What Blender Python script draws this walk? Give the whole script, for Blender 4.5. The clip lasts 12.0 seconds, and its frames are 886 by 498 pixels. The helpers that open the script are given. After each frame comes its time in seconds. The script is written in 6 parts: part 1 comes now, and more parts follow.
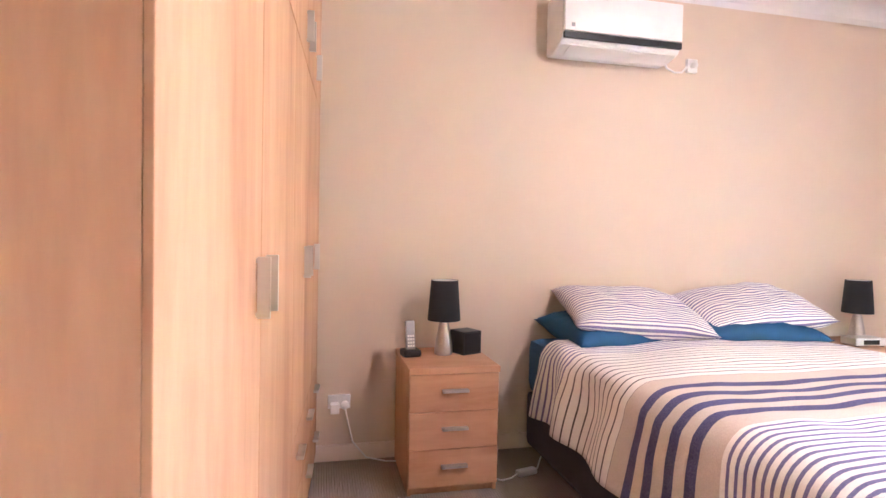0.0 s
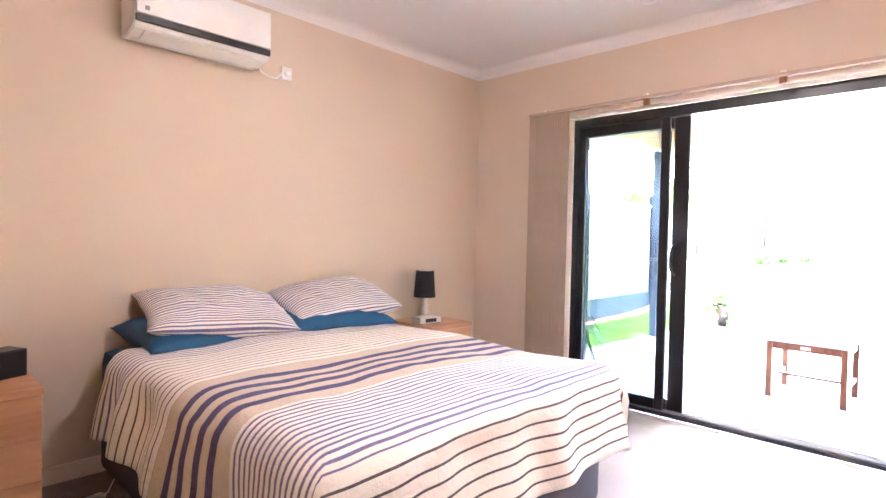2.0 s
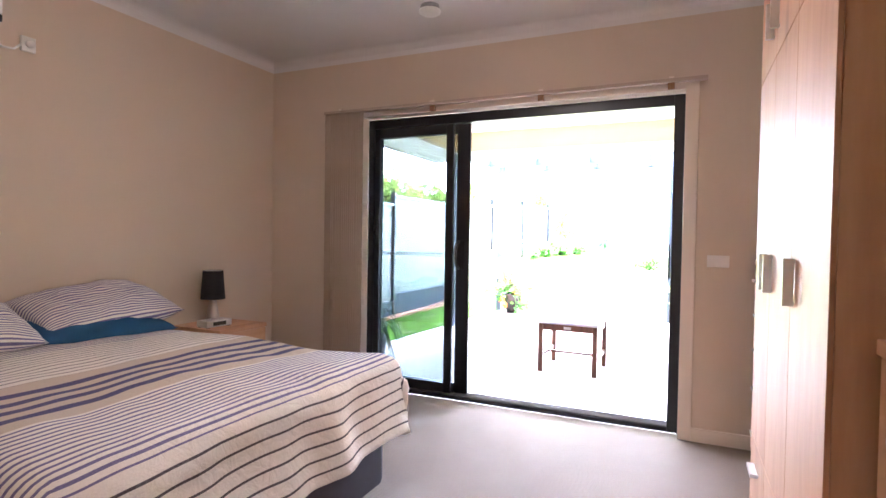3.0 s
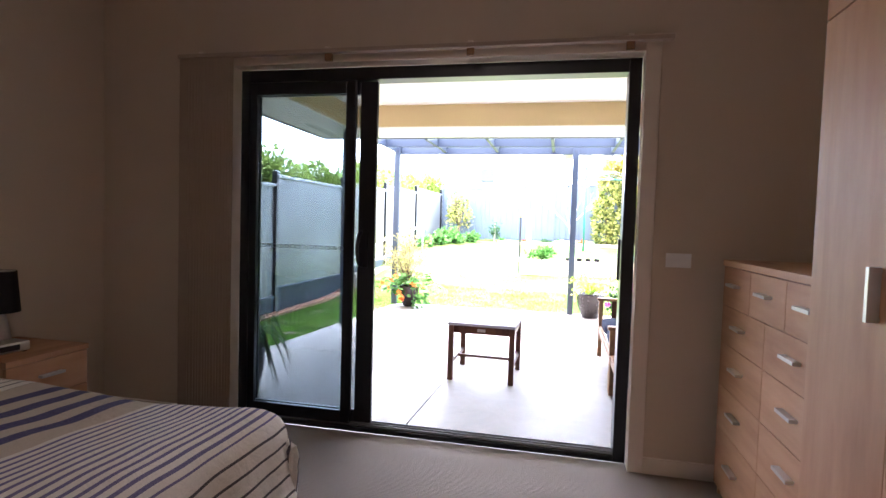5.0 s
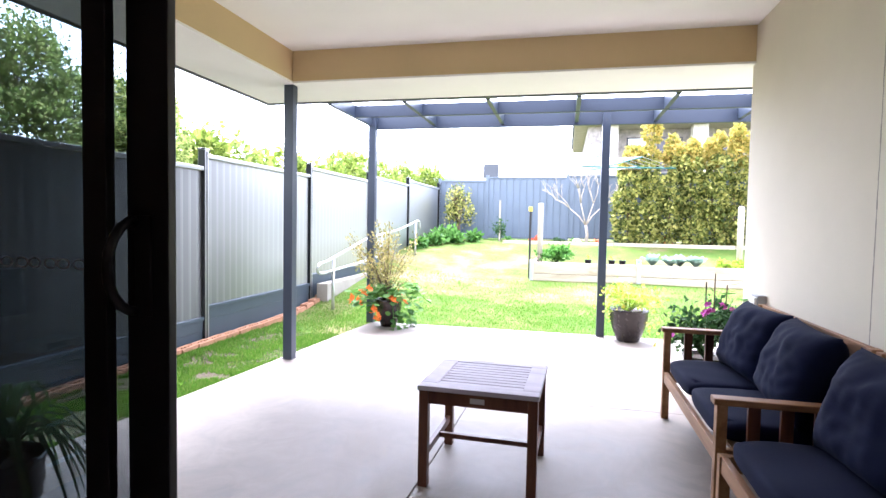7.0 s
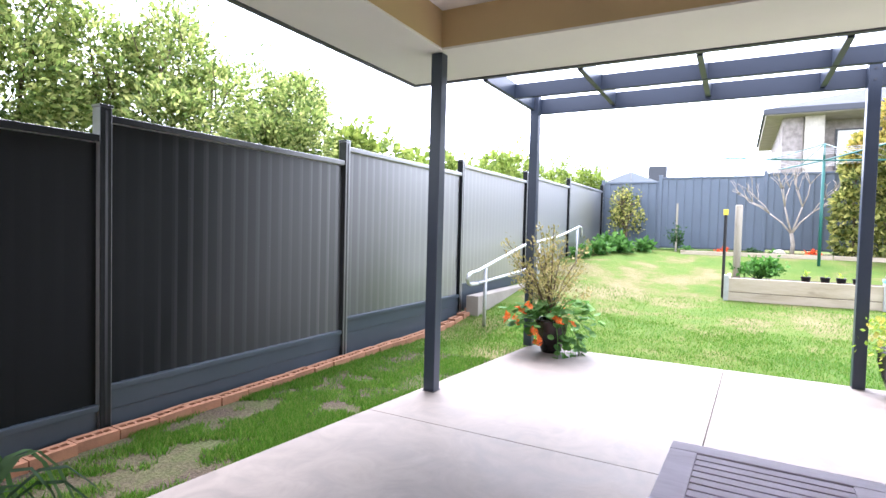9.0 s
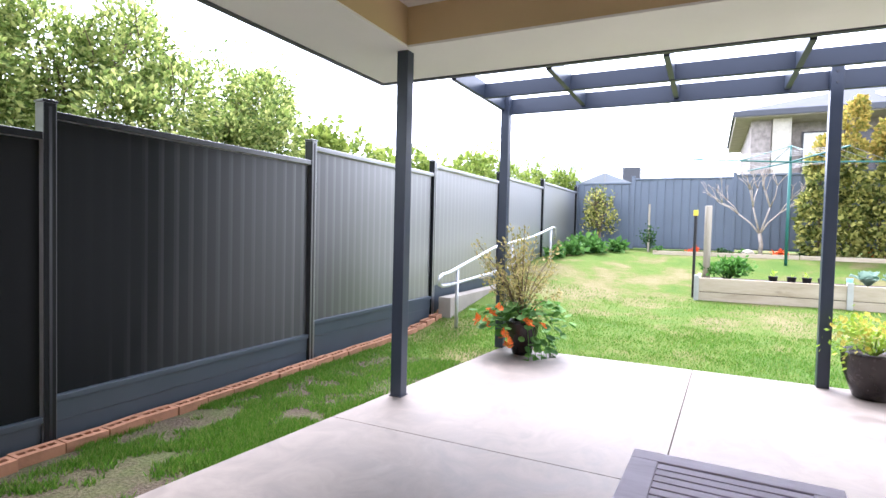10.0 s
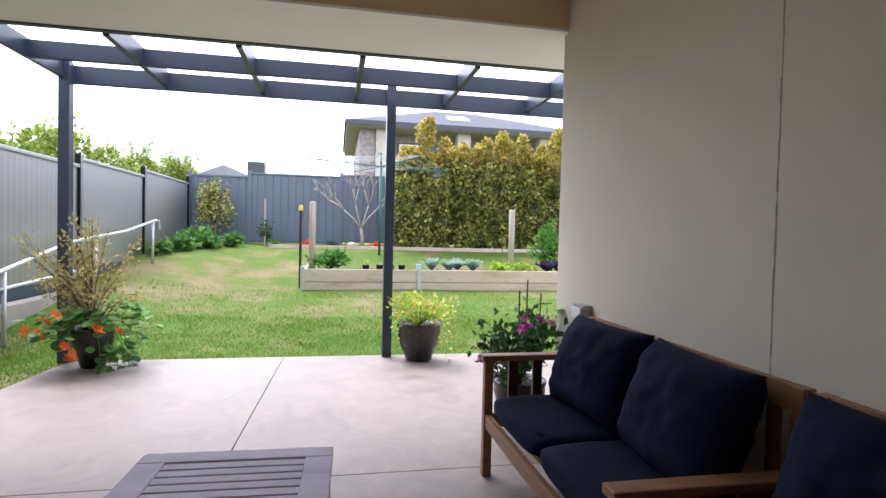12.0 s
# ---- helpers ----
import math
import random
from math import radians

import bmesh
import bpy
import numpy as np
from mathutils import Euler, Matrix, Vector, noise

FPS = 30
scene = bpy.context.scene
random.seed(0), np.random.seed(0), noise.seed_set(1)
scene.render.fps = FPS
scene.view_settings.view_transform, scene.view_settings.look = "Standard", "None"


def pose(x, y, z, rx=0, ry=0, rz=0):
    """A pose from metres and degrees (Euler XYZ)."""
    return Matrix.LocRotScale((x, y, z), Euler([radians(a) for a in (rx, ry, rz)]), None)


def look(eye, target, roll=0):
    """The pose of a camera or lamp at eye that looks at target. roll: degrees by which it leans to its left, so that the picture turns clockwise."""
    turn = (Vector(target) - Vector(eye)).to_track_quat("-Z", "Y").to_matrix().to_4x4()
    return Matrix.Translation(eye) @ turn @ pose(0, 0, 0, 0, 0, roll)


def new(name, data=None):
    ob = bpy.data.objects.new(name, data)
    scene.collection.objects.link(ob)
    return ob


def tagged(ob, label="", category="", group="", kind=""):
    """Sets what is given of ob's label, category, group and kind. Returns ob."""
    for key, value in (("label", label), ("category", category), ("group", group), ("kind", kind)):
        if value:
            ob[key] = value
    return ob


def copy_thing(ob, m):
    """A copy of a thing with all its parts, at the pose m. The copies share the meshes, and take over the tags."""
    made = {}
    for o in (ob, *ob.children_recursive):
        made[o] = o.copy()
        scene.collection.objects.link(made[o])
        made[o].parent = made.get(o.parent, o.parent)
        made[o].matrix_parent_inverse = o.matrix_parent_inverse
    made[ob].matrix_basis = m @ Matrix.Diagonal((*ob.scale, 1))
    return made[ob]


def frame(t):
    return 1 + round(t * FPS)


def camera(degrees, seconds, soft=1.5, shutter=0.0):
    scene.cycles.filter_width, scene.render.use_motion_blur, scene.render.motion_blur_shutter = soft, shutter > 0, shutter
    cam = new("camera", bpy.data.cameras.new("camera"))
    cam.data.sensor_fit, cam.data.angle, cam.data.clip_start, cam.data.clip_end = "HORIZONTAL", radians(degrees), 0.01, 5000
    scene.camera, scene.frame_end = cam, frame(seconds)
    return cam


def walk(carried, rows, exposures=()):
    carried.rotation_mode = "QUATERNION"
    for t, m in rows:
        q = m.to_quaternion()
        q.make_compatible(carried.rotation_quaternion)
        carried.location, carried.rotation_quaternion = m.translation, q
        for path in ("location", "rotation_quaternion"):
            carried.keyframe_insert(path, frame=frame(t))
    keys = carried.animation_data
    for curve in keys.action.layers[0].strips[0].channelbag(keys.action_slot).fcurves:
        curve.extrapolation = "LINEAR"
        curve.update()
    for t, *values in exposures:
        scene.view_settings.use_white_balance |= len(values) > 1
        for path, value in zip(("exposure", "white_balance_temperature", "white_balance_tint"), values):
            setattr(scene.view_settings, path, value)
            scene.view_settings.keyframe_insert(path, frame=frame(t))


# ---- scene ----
cam = camera(78.9, 12.0)
PATH = [
    (0, (0.585, 0.362, 1.18), (1.027, 2.312, 1.133), 1.1),
    (0.5, (0.786, 0.303, 1.178), (1.34, 2.225, 1.139), 1.2),
    (1, (0.899, 0.231, 1.198), (1.818, 2.007, 1.15), 1.3),
    (1.5, (0.944, 0.162, 1.209), (2.153, 1.754, 1.161), 1.3),
    (2, (0.951, 0.108, 1.221), (2.397, 1.488, 1.174), 1.2),
    (2.5, (0.974, 0.035, 1.22), (2.643, 1.136, 1.173), 1.0),
    (3, (0.994, -0.046, 1.231), (2.816, 0.777, 1.183), 0.9),
    (3.5, (0.995, -0.023, 1.215), (2.925, 0.5, 1.171), 0.8),
    (5.3, (2.015, 0.429, 1.255), (3.969, 0.843, 1.159), 1.5),
    (5.5, (2.233, 0.458, 1.232), (4.188, 0.872, 1.134), 1.1),
    (6, (2.737, 0.498, 1.213), (4.689, 0.919, 1.114), 1.3),
    (6.5, (3.259, 0.549, 1.205), (5.21, 0.977, 1.107), 1.1),
    (7, (3.747, 0.603, 1.194), (5.695, 1.044, 1.101), 1.1),
    (7.5, (4.177, 0.746, 1.183), (6.108, 1.257, 1.087), 1.4),
    (9.3, (4.812, 1.106, 1.132), (6.551, 2.091, 1.062), 1.4),
    (9.5, (4.831, 1.103, 1.135), (6.572, 2.087, 1.066), 1.3),
    (10, (4.886, 1.06, 1.143), (6.678, 1.946, 1.073), 1.4),
    (10.5, (4.936, 0.98, 1.15), (6.839, 1.594, 1.081), 1.3),
    (11, (4.966, 0.892, 1.143), (6.945, 1.178, 1.082), 1.2),
    (11.5, (4.98, 0.804, 1.136), (6.978, 0.732, 1.078), 1.0),
    (12, (4.985, 0.681, 1.13), (6.946, 0.291, 1.075), 1.4),
]
EXPOSURES = [(0.0, 8.7, 5050, 20), (1.8, 8.5, 5300, 20), (2.5, 7.85, 5350, 20), (3.0, 7.08, 5400, 20), (3.5, 6.42, 5450, 20), (5.5, 5.0, 5600, 20), (6.5, 4.42, 5600, 21), (7.5, 3.58, 5600, 20), (9.5, 3.15, 5700, 20), (11.0, 2.76, 5750, 20), (12.0, 2.45, 5850, 20)]
walk(cam, [(t, look(eye, target, roll)) for t, eye, target, roll in PATH], EXPOSURES)

# ---- light ----
world = bpy.data.worlds.new("world")
scene.world = world
world.use_nodes = True
wn, wl = world.node_tree.nodes, world.node_tree.links
sky = wn.new("ShaderNodeTexSky")
sky.sky_type, sky.sun_disc = "NISHITA", False
sky.sun_elevation, sky.sun_rotation = radians(62), radians(62)
sky.dust_density, sky.air_density, sky.ozone_density = 0.6, 1.0, 1.0
pale = wn.new("ShaderNodeHueSaturation")
pale.inputs["Saturation"].default_value = 0.12
wl.new(sky.outputs[0], pale.inputs["Color"])
wl.new(pale.outputs[0], wn["Background"].inputs["Color"])
wn["Background"].inputs["Strength"].default_value = 0.13
sun_data = bpy.data.lights.new("sun", "SUN")
sun_data.energy, sun_data.angle, sun_data.color = 1.2, radians(30), (1.0, 0.96, 0.9)
sun = new("sun", sun_data)
# overcast sun, high over the garden
sun.matrix_world = look((0, 0, 0), (-math.sin(radians(62)) * math.cos(radians(62)), -math.cos(radians(62)) * math.cos(radians(62)), -math.sin(radians(62))))
sun.location = (12, -6, 20)
# the bedroom's ceiling lamp is on
bulb_data = bpy.data.lights.new("bulb", "POINT")
bulb_data.energy, bulb_data.shadow_soft_size, bulb_data.color = 0.13, 0.05, (1.0, 0.76, 0.55)
bulb = new("bulb", bulb_data)
bulb.location = (2.4, 1.0, 2.53)


# ---- materials ----
def shader(name, rough=0.6, metal=0.0, spec=0.5):
    m = bpy.data.materials.new(name)
    m.use_nodes = True
    nt = m.node_tree
    b = nt.nodes["Principled BSDF"]
    b.inputs["Roughness"].default_value = rough
    b.inputs["Metallic"].default_value = metal
    b.inputs["Specular IOR Level"].default_value = spec
    return m, nt, b


def coords(nt, scale=(1, 1, 1), world_space=False):
    tc = nt.nodes.new("ShaderNodeTexCoord")
    mp = nt.nodes.new("ShaderNodeMapping")
    mp.inputs["Scale"].default_value = scale
    if world_space:
        geo = nt.nodes.new("ShaderNodeNewGeometry")
        nt.links.new(geo.outputs["Position"], mp.inputs["Vector"])
    else:
        nt.links.new(tc.outputs["Object"], mp.inputs["Vector"])
    return mp.outputs[0]


def noise_tex(nt, vec, scale, detail=4.0, rough=0.55, distort=0.0):
    n = nt.nodes.new("ShaderNodeTexNoise")
    n.inputs["Scale"].default_value, n.inputs["Detail"].default_value = scale, detail
    n.inputs["Roughness"].default_value, n.inputs["Distortion"].default_value = rough, distort
    nt.links.new(vec, n.inputs["Vector"])
    return n.outputs[0]


def ramp(nt, fac, stops, mode="LINEAR"):
    r = nt.nodes.new("ShaderNodeValToRGB")
    r.color_ramp.interpolation = mode
    el = r.color_ramp.elements
    while len(el) < len(stops):
        el.new(0.5)
    for e, (p, c) in zip(el, stops):
        e.position, e.color = p, (*c, 1)
    nt.links.new(fac, r.inputs[0])
    return r.outputs[0]


def mixc(nt, fac, a, b, mode="MIX"):
    m = nt.nodes.new("ShaderNodeMix")
    m.data_type, m.blend_type = "RGBA", mode
    if isinstance(fac, (int, float)):
        m.inputs[0].default_value = fac
    else:
        nt.links.new(fac, m.inputs[0])
    for s, v in ((6, a), (7, b)):
        if isinstance(v, tuple):
            m.inputs[s].default_value = (*v, 1)
        else:
            nt.links.new(v, m.inputs[s])
    return m.outputs[2]


def bump(nt, b, height, strength=0.2, dist=0.01):
    n = nt.nodes.new("ShaderNodeBump")
    n.inputs["Strength"].default_value, n.inputs["Distance"].default_value = strength, dist
    nt.links.new(height, n.inputs["Height"])
    nt.links.new(n.outputs[0], b.inputs["Normal"])


def mathn(nt, op, a, b=None, c=None):
    m = nt.nodes.new("ShaderNodeMath")
    m.operation = op
    for i, v in enumerate((a, b, c)):
        if v is None:
            continue
        if isinstance(v, (int, float)):
            m.inputs[i].default_value = v
        else:
            nt.links.new(v, m.inputs[i])
    return m.outputs[0]


def surface(name, col, rough=0.6, metal=0.0, vary=0.12, big=1.5, fine=60.0, relief=0.1, dist=0.004, spec=0.5, scale=(1, 1, 1), world_space=False):
    """A painted, cast or woven surface: slow stains, fine grain, fine relief."""
    m, nt, b = shader(name, rough, metal, spec)
    v = coords(nt, scale, world_space)
    slow, grain = noise_tex(nt, v, big, 5), noise_tex(nt, v, fine, 3)
    lo, hi = tuple(c * (1 - vary) for c in col), tuple(min(1, c * (1 + vary)) for c in col)
    base = ramp(nt, slow, [(0.3, lo), (0.7, hi)])
    base = mixc(nt, 0.12, base, ramp(nt, grain, [(0.35, lo), (0.65, hi)]))
    nt.links.new(base, b.inputs["Base Color"])
    rr = nt.nodes.new("ShaderNodeMapRange")
    rr.inputs["To Min"].default_value, rr.inputs["To Max"].default_value = max(0.03, rough - 0.08), min(1, rough + 0.08)
    nt.links.new(slow, rr.inputs[0])
    nt.links.new(rr.outputs[0], b.inputs["Roughness"])
    if relief:
        bump(nt, b, grain, relief, dist)
    return m


def wood(name, dark, mid, light, rough, axis="z", size=1.0, knots=True, relief=0.08):
    """Timber or timber foil with the grain along one axis."""
    m, nt, b = shader(name, rough, 0.0, 0.3)
    long, cross = 0.6 * size, 3.8 * size
    sc = {"x": (long, cross, cross), "y": (cross, long, cross), "z": (cross, cross, long)}[axis]
    info = nt.nodes.new("ShaderNodeObjectInfo")
    v0 = coords(nt, sc)
    add = nt.nodes.new("ShaderNodeVectorMath")
    add.operation = "ADD"
    nt.links.new(v0, add.inputs[0])
    k = mathn(nt, "MULTIPLY", info.outputs["Random"], 40.0)
    comb = nt.nodes.new("ShaderNodeCombineXYZ")
    for i in range(3):
        nt.links.new(k, comb.inputs[i])
    nt.links.new(comb.outputs[0], add.inputs[1])
    v = add.outputs[0]
    n1 = noise_tex(nt, v, 1.0, 6, 0.6, 0.6)
    n2 = noise_tex(nt, v, 7.0, 3, 0.6)
    base = ramp(nt, n1, [(0.28, dark), (0.45, mid), (0.7, light)])
    base = mixc(nt, 0.2, base, ramp(nt, n2, [(0.3, dark), (0.62, light)]))
    if knots:
        ks = {"x": (1.4, 4, 4), "y": (4, 1.4, 4), "z": (4, 4, 1.4)}[axis]
        vo = nt.nodes.new("ShaderNodeTexVoronoi")
        vo.inputs["Scale"].default_value = 1.1 * size
        nt.links.new(coords(nt, ks), vo.inputs["Vector"])
        spot = ramp(nt, vo.outputs["Distance"], [(0.02, (1, 1, 1)), (0.16, (0, 0, 0))])
        base = mixc(nt, mathn(nt, "MULTIPLY", spot, 0.5), base, tuple(c * 0.5 for c in dark))
    nt.links.new(base, b.inputs["Base Color"])
    if relief:
        bump(nt, b, n2, relief, 0.002)
    return m


def plain(name, col, rough=0.4, metal=0.0):
    return surface(name, col, rough, metal, vary=0.06, big=6, fine=150, relief=0.03, dist=0.001)


def leaf(name, a, b2, c, through_light=0.35):
    m, nt, b = shader(name, 0.6, 0, 0.22)
    geo = nt.nodes.new("ShaderNodeNewGeometry")
    base = ramp(nt, geo.outputs["Random Per Island"], [(0.0, a), (0.5, b2), (1.0, c)])
    nt.links.new(base, b.inputs["Base Color"])
    tr = nt.nodes.new("ShaderNodeBsdfTranslucent")
    nt.links.new(base, tr.inputs[0])
    mx = nt.nodes.new("ShaderNodeMixShader")
    mx.inputs[0].default_value = through_light
    nt.links.new(b.outputs[0], mx.inputs[1])
    nt.links.new(tr.outputs[0], mx.inputs[2])
    nt.links.new(mx.outputs[0], nt.nodes["Material Output"].inputs["Surface"])
    return m


M_WALL = surface("cream_wall_paint", (0.63, 0.52, 0.405), 0.7, vary=0.03, big=0.8, fine=140, relief=0.05, dist=0.001)
M_CEIL = surface("white_ceiling_paint", (0.72, 0.7, 0.68), 0.8, vary=0.03, fine=120, relief=0.04, dist=0.001)
M_TRIM = surface("cream_gloss_trim", (0.79, 0.69, 0.59), 0.35, vary=0.03, fine=80, relief=0.03, dist=0.001)
M_RENDER = surface("cream_exterior_render", (0.69, 0.63, 0.515), 0.85, vary=0.075, big=0.9, fine=160, relief=0.12, dist=0.0015)
M_BEAM = surface("yellow_render_beam", (0.62, 0.47, 0.26), 0.8, vary=0.05, big=1.5, fine=90, relief=0.25, dist=0.003)
M_SOFFIT = surface("white_soffit_sheet", (0.92, 0.905, 0.88), 0.7, vary=0.03, fine=50, relief=0.05, dist=0.001)
M_DARKSTEEL = surface("charcoal_powder_coat", (0.045, 0.05, 0.065), 0.45, vary=0.1, fine=200, relief=0.06, dist=0.001)
M_PERGOLA = surface("slate_blue_steel_paint", (0.036, 0.048, 0.075), 0.36, vary=0.08, fine=120, relief=0.04, dist=0.001)
M_BLACK = surface("black_aluminium", (0.012, 0.013, 0.017), 0.35, vary=0.1, fine=180, relief=0.04, dist=0.001)
M_SILVER = plain("brushed_silver", (0.62, 0.6, 0.58), 0.35, 0.85)
M_CHROME = plain("brushed_nickel", (0.5, 0.46, 0.44), 0.42, 1.0)
M_WHITE = plain("white_plastic", (0.8, 0.79, 0.77), 0.35)
M_BLACKPLASTIC = plain("black_plastic", (0.012, 0.012, 0.014), 0.4)
M_GREYPLASTIC = plain("grey_plastic", (0.3, 0.3, 0.31), 0.4)
M_SHADE = surface("black_lamp_fabric", (0.012, 0.012, 0.014), 0.9, vary=0.1, fine=300, relief=0.3, dist=0.001)
M_OAK = wood("honey_oak_foil_upright", (0.33, 0.155, 0.078), (0.5, 0.265, 0.145), (0.6, 0.35, 0.208), 0.5, "z")
M_OAKX = wood("honey_oak_foil_level", (0.33, 0.155, 0.078), (0.5, 0.265, 0.145), (0.6, 0.35, 0.208), 0.5, "x")
M_TEAK = wood("oiled_teak", (0.14, 0.065, 0.03), (0.26, 0.13, 0.06), (0.36, 0.2, 0.1), 0.5, "x", 2.5, False, 0.2)
M_TEAKY = wood("oiled_teak_cross", (0.14, 0.065, 0.03), (0.26, 0.13, 0.06), (0.36, 0.2, 0.1), 0.5, "y", 2.5, False, 0.2)
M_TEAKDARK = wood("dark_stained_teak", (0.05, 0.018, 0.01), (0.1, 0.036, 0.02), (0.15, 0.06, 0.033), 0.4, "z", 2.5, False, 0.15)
# pale lilac base colour carries the sky's sheen on the dark timber top
M_TABLETOP = wood("sky_sheen_table_slats", (0.34, 0.3, 0.36), (0.45, 0.4, 0.48), (0.55, 0.5, 0.58), 0.62, "y", 2.5, False, 0.2)
M_PINE = wood("weathered_pine_sleeper", (0.34, 0.27, 0.18), (0.5, 0.42, 0.31), (0.6, 0.52, 0.41), 0.85, "y", 1.5, True, 0.3)
M_LOG = wood("grey_treated_log", (0.25, 0.22, 0.17), (0.38, 0.34, 0.27), (0.48, 0.43, 0.36), 0.85, "z", 1.5, False, 0.3)
M_NAVY = surface("navy_outdoor_canvas", (0.0052, 0.008, 0.029), 0.9, vary=0.15, big=4, fine=260, relief=0.35, dist=0.001, spec=0.12)
M_TEAL = surface("teal_cotton_sheet", (0.003, 0.065, 0.175), 0.7, vary=0.15, big=8, fine=200, relief=0.3, dist=0.002)
M_CHARCOALFAB = surface("charcoal_bed_fabric", (0.055, 0.055, 0.075), 0.9, vary=0.15, big=5, fine=250, relief=0.4, dist=0.001)
M_BLIND = surface("taupe_blind_fabric", (0.46, 0.36, 0.28), 0.85, vary=0.06, big=3, fine=250, relief=0.2, dist=0.001)
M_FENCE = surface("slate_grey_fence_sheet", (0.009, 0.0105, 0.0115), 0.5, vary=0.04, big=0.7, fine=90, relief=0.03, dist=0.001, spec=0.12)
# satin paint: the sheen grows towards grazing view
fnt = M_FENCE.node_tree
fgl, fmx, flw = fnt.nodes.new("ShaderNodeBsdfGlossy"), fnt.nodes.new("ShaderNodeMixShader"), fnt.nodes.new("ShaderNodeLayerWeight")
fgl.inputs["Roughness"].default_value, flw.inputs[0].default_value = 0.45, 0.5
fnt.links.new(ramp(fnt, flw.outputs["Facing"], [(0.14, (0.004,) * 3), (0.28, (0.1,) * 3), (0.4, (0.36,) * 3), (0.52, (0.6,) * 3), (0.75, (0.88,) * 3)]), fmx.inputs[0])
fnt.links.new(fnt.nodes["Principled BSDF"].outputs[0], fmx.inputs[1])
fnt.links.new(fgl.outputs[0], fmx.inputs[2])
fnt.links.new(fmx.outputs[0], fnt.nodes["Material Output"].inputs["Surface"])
M_FENCEBLUE = surface("blue_grey_fence_sheet", (0.11, 0.138, 0.178), 0.45, vary=0.07, big=2, fine=90, relief=0.04, dist=0.001)
M_PLINTH = surface("blue_grey_plinth", (0.052, 0.07, 0.088), 0.45, vary=0.1, big=3, fine=90, relief=0.06, dist=0.001)
M_BRICK = surface("terracotta_brick", (0.42, 0.21, 0.12), 0.9, vary=0.22, big=9, fine=120, relief=0.5, dist=0.004)
M_SOIL = surface("dark_soil", (0.05, 0.035, 0.025), 0.95, vary=0.4, big=8, fine=90, relief=0.8, dist=0.02)
M_POT = surface("glazed_dark_pot", (0.022, 0.016, 0.016), 0.25, vary=0.3, big=14, fine=80, relief=0.25, dist=0.004)
M_GALV = surface("galvanised_rail", (0.55, 0.56, 0.57), 0.45, 0.5, vary=0.12, big=6, fine=120, relief=0.1, dist=0.001)
M_TEALPAINT = plain("green_enamel", (0.02, 0.13, 0.11), 0.4)
M_BARK = surface("pale_bark", (0.42, 0.36, 0.3), 0.9, vary=0.25, big=9, fine=60, relief=0.6, dist=0.004)
M_BARKDARK = surface("brown_bark", (0.13, 0.09, 0.06), 0.95, vary=0.3, big=9, fine=60, relief=0.7, dist=0.006)
M_ROOF = surface("grey_roof_tile", (0.07, 0.075, 0.09), 0.95, vary=0.15, big=2, fine=30, relief=0.4, dist=0.01)
M_FARROOF = surface("pale_metal_roof", (0.27, 0.29, 0.325), 0.6, vary=0.06, big=1, fine=20, relief=0.1)
M_HOUSEBRICK = surface("mottled_house_brick", (0.3, 0.265, 0.25), 0.9, vary=0.35, big=5, fine=18, relief=0.3, dist=0.01)
M_KERB = surface("grey_concrete_kerb", (0.3, 0.27, 0.23), 0.9, vary=0.15, big=3, fine=60, relief=0.3, dist=0.004)
M_STONE = surface("pale_stone_column", (0.5, 0.46, 0.4), 0.9, vary=0.2, big=4, fine=20, relief=0.4, dist=0.01)

M_LEAF_TREE = leaf("glossy_tree_leaf", (0.07, 0.12, 0.03), (0.26, 0.35, 0.085), (0.6, 0.62, 0.22), 0.5)
M_LEAF_FAR = leaf("yellow_green_shrub_leaf", (0.1, 0.16, 0.025), (0.22, 0.3, 0.05), (0.38, 0.44, 0.1))
M_LEAF_HEDGE = leaf("golden_hedge_leaf", (0.035, 0.055, 0.014), (0.22, 0.25, 0.06), (0.65, 0.6, 0.18), 0.45)
M_LEAF_GOLD = leaf("golden_hedge_tip_leaf", (0.16, 0.18, 0.03), (0.42, 0.36, 0.08), (0.62, 0.45, 0.12), 0.45)
M_LEAF_GREEN = leaf("bright_green_leaf", (0.04, 0.13, 0.02), (0.09, 0.24, 0.035), (0.16, 0.36, 0.07))
M_LEAF_NAS = leaf("nasturtium_leaf", (0.045, 0.13, 0.025), (0.09, 0.22, 0.04), (0.17, 0.33, 0.08))
M_LEAF_DEEP = leaf("deep_green_leaf", (0.02, 0.055, 0.02), (0.04, 0.1, 0.03), (0.08, 0.16, 0.05))
M_LEAF_LIME = leaf("lime_green_leaf", (0.25, 0.4, 0.03), (0.36, 0.5, 0.05), (0.45, 0.6, 0.1))
M_LEAF_BLUE = leaf("blue_green_cabbage_leaf", (0.16, 0.27, 0.21), (0.28, 0.4, 0.32), (0.42, 0.54, 0.45))
M_LEAF_PURPLE = leaf("purple_kale_leaf", (0.025, 0.018, 0.045), (0.05, 0.035, 0.08), (0.09, 0.07, 0.12))
M_LEAF_DRY = leaf("dry_olive_twig_leaf", (0.2, 0.2, 0.06), (0.36, 0.32, 0.11), (0.5, 0.4, 0.18))
M_PETAL_RED = leaf("orange_red_petal", (0.7, 0.05, 0.02), (0.85, 0.1, 0.02), (0.8, 0.2, 0.03))
M_PETAL_YELLOW = leaf("yellow_petal", (0.6, 0.5, 0.06), (0.7, 0.6, 0.12), (0.75, 0.68, 0.25))
M_PETAL_PINK = leaf("magenta_petal", (0.35, 0.03, 0.25), (0.45, 0.06, 0.33), (0.55, 0.12, 0.42))


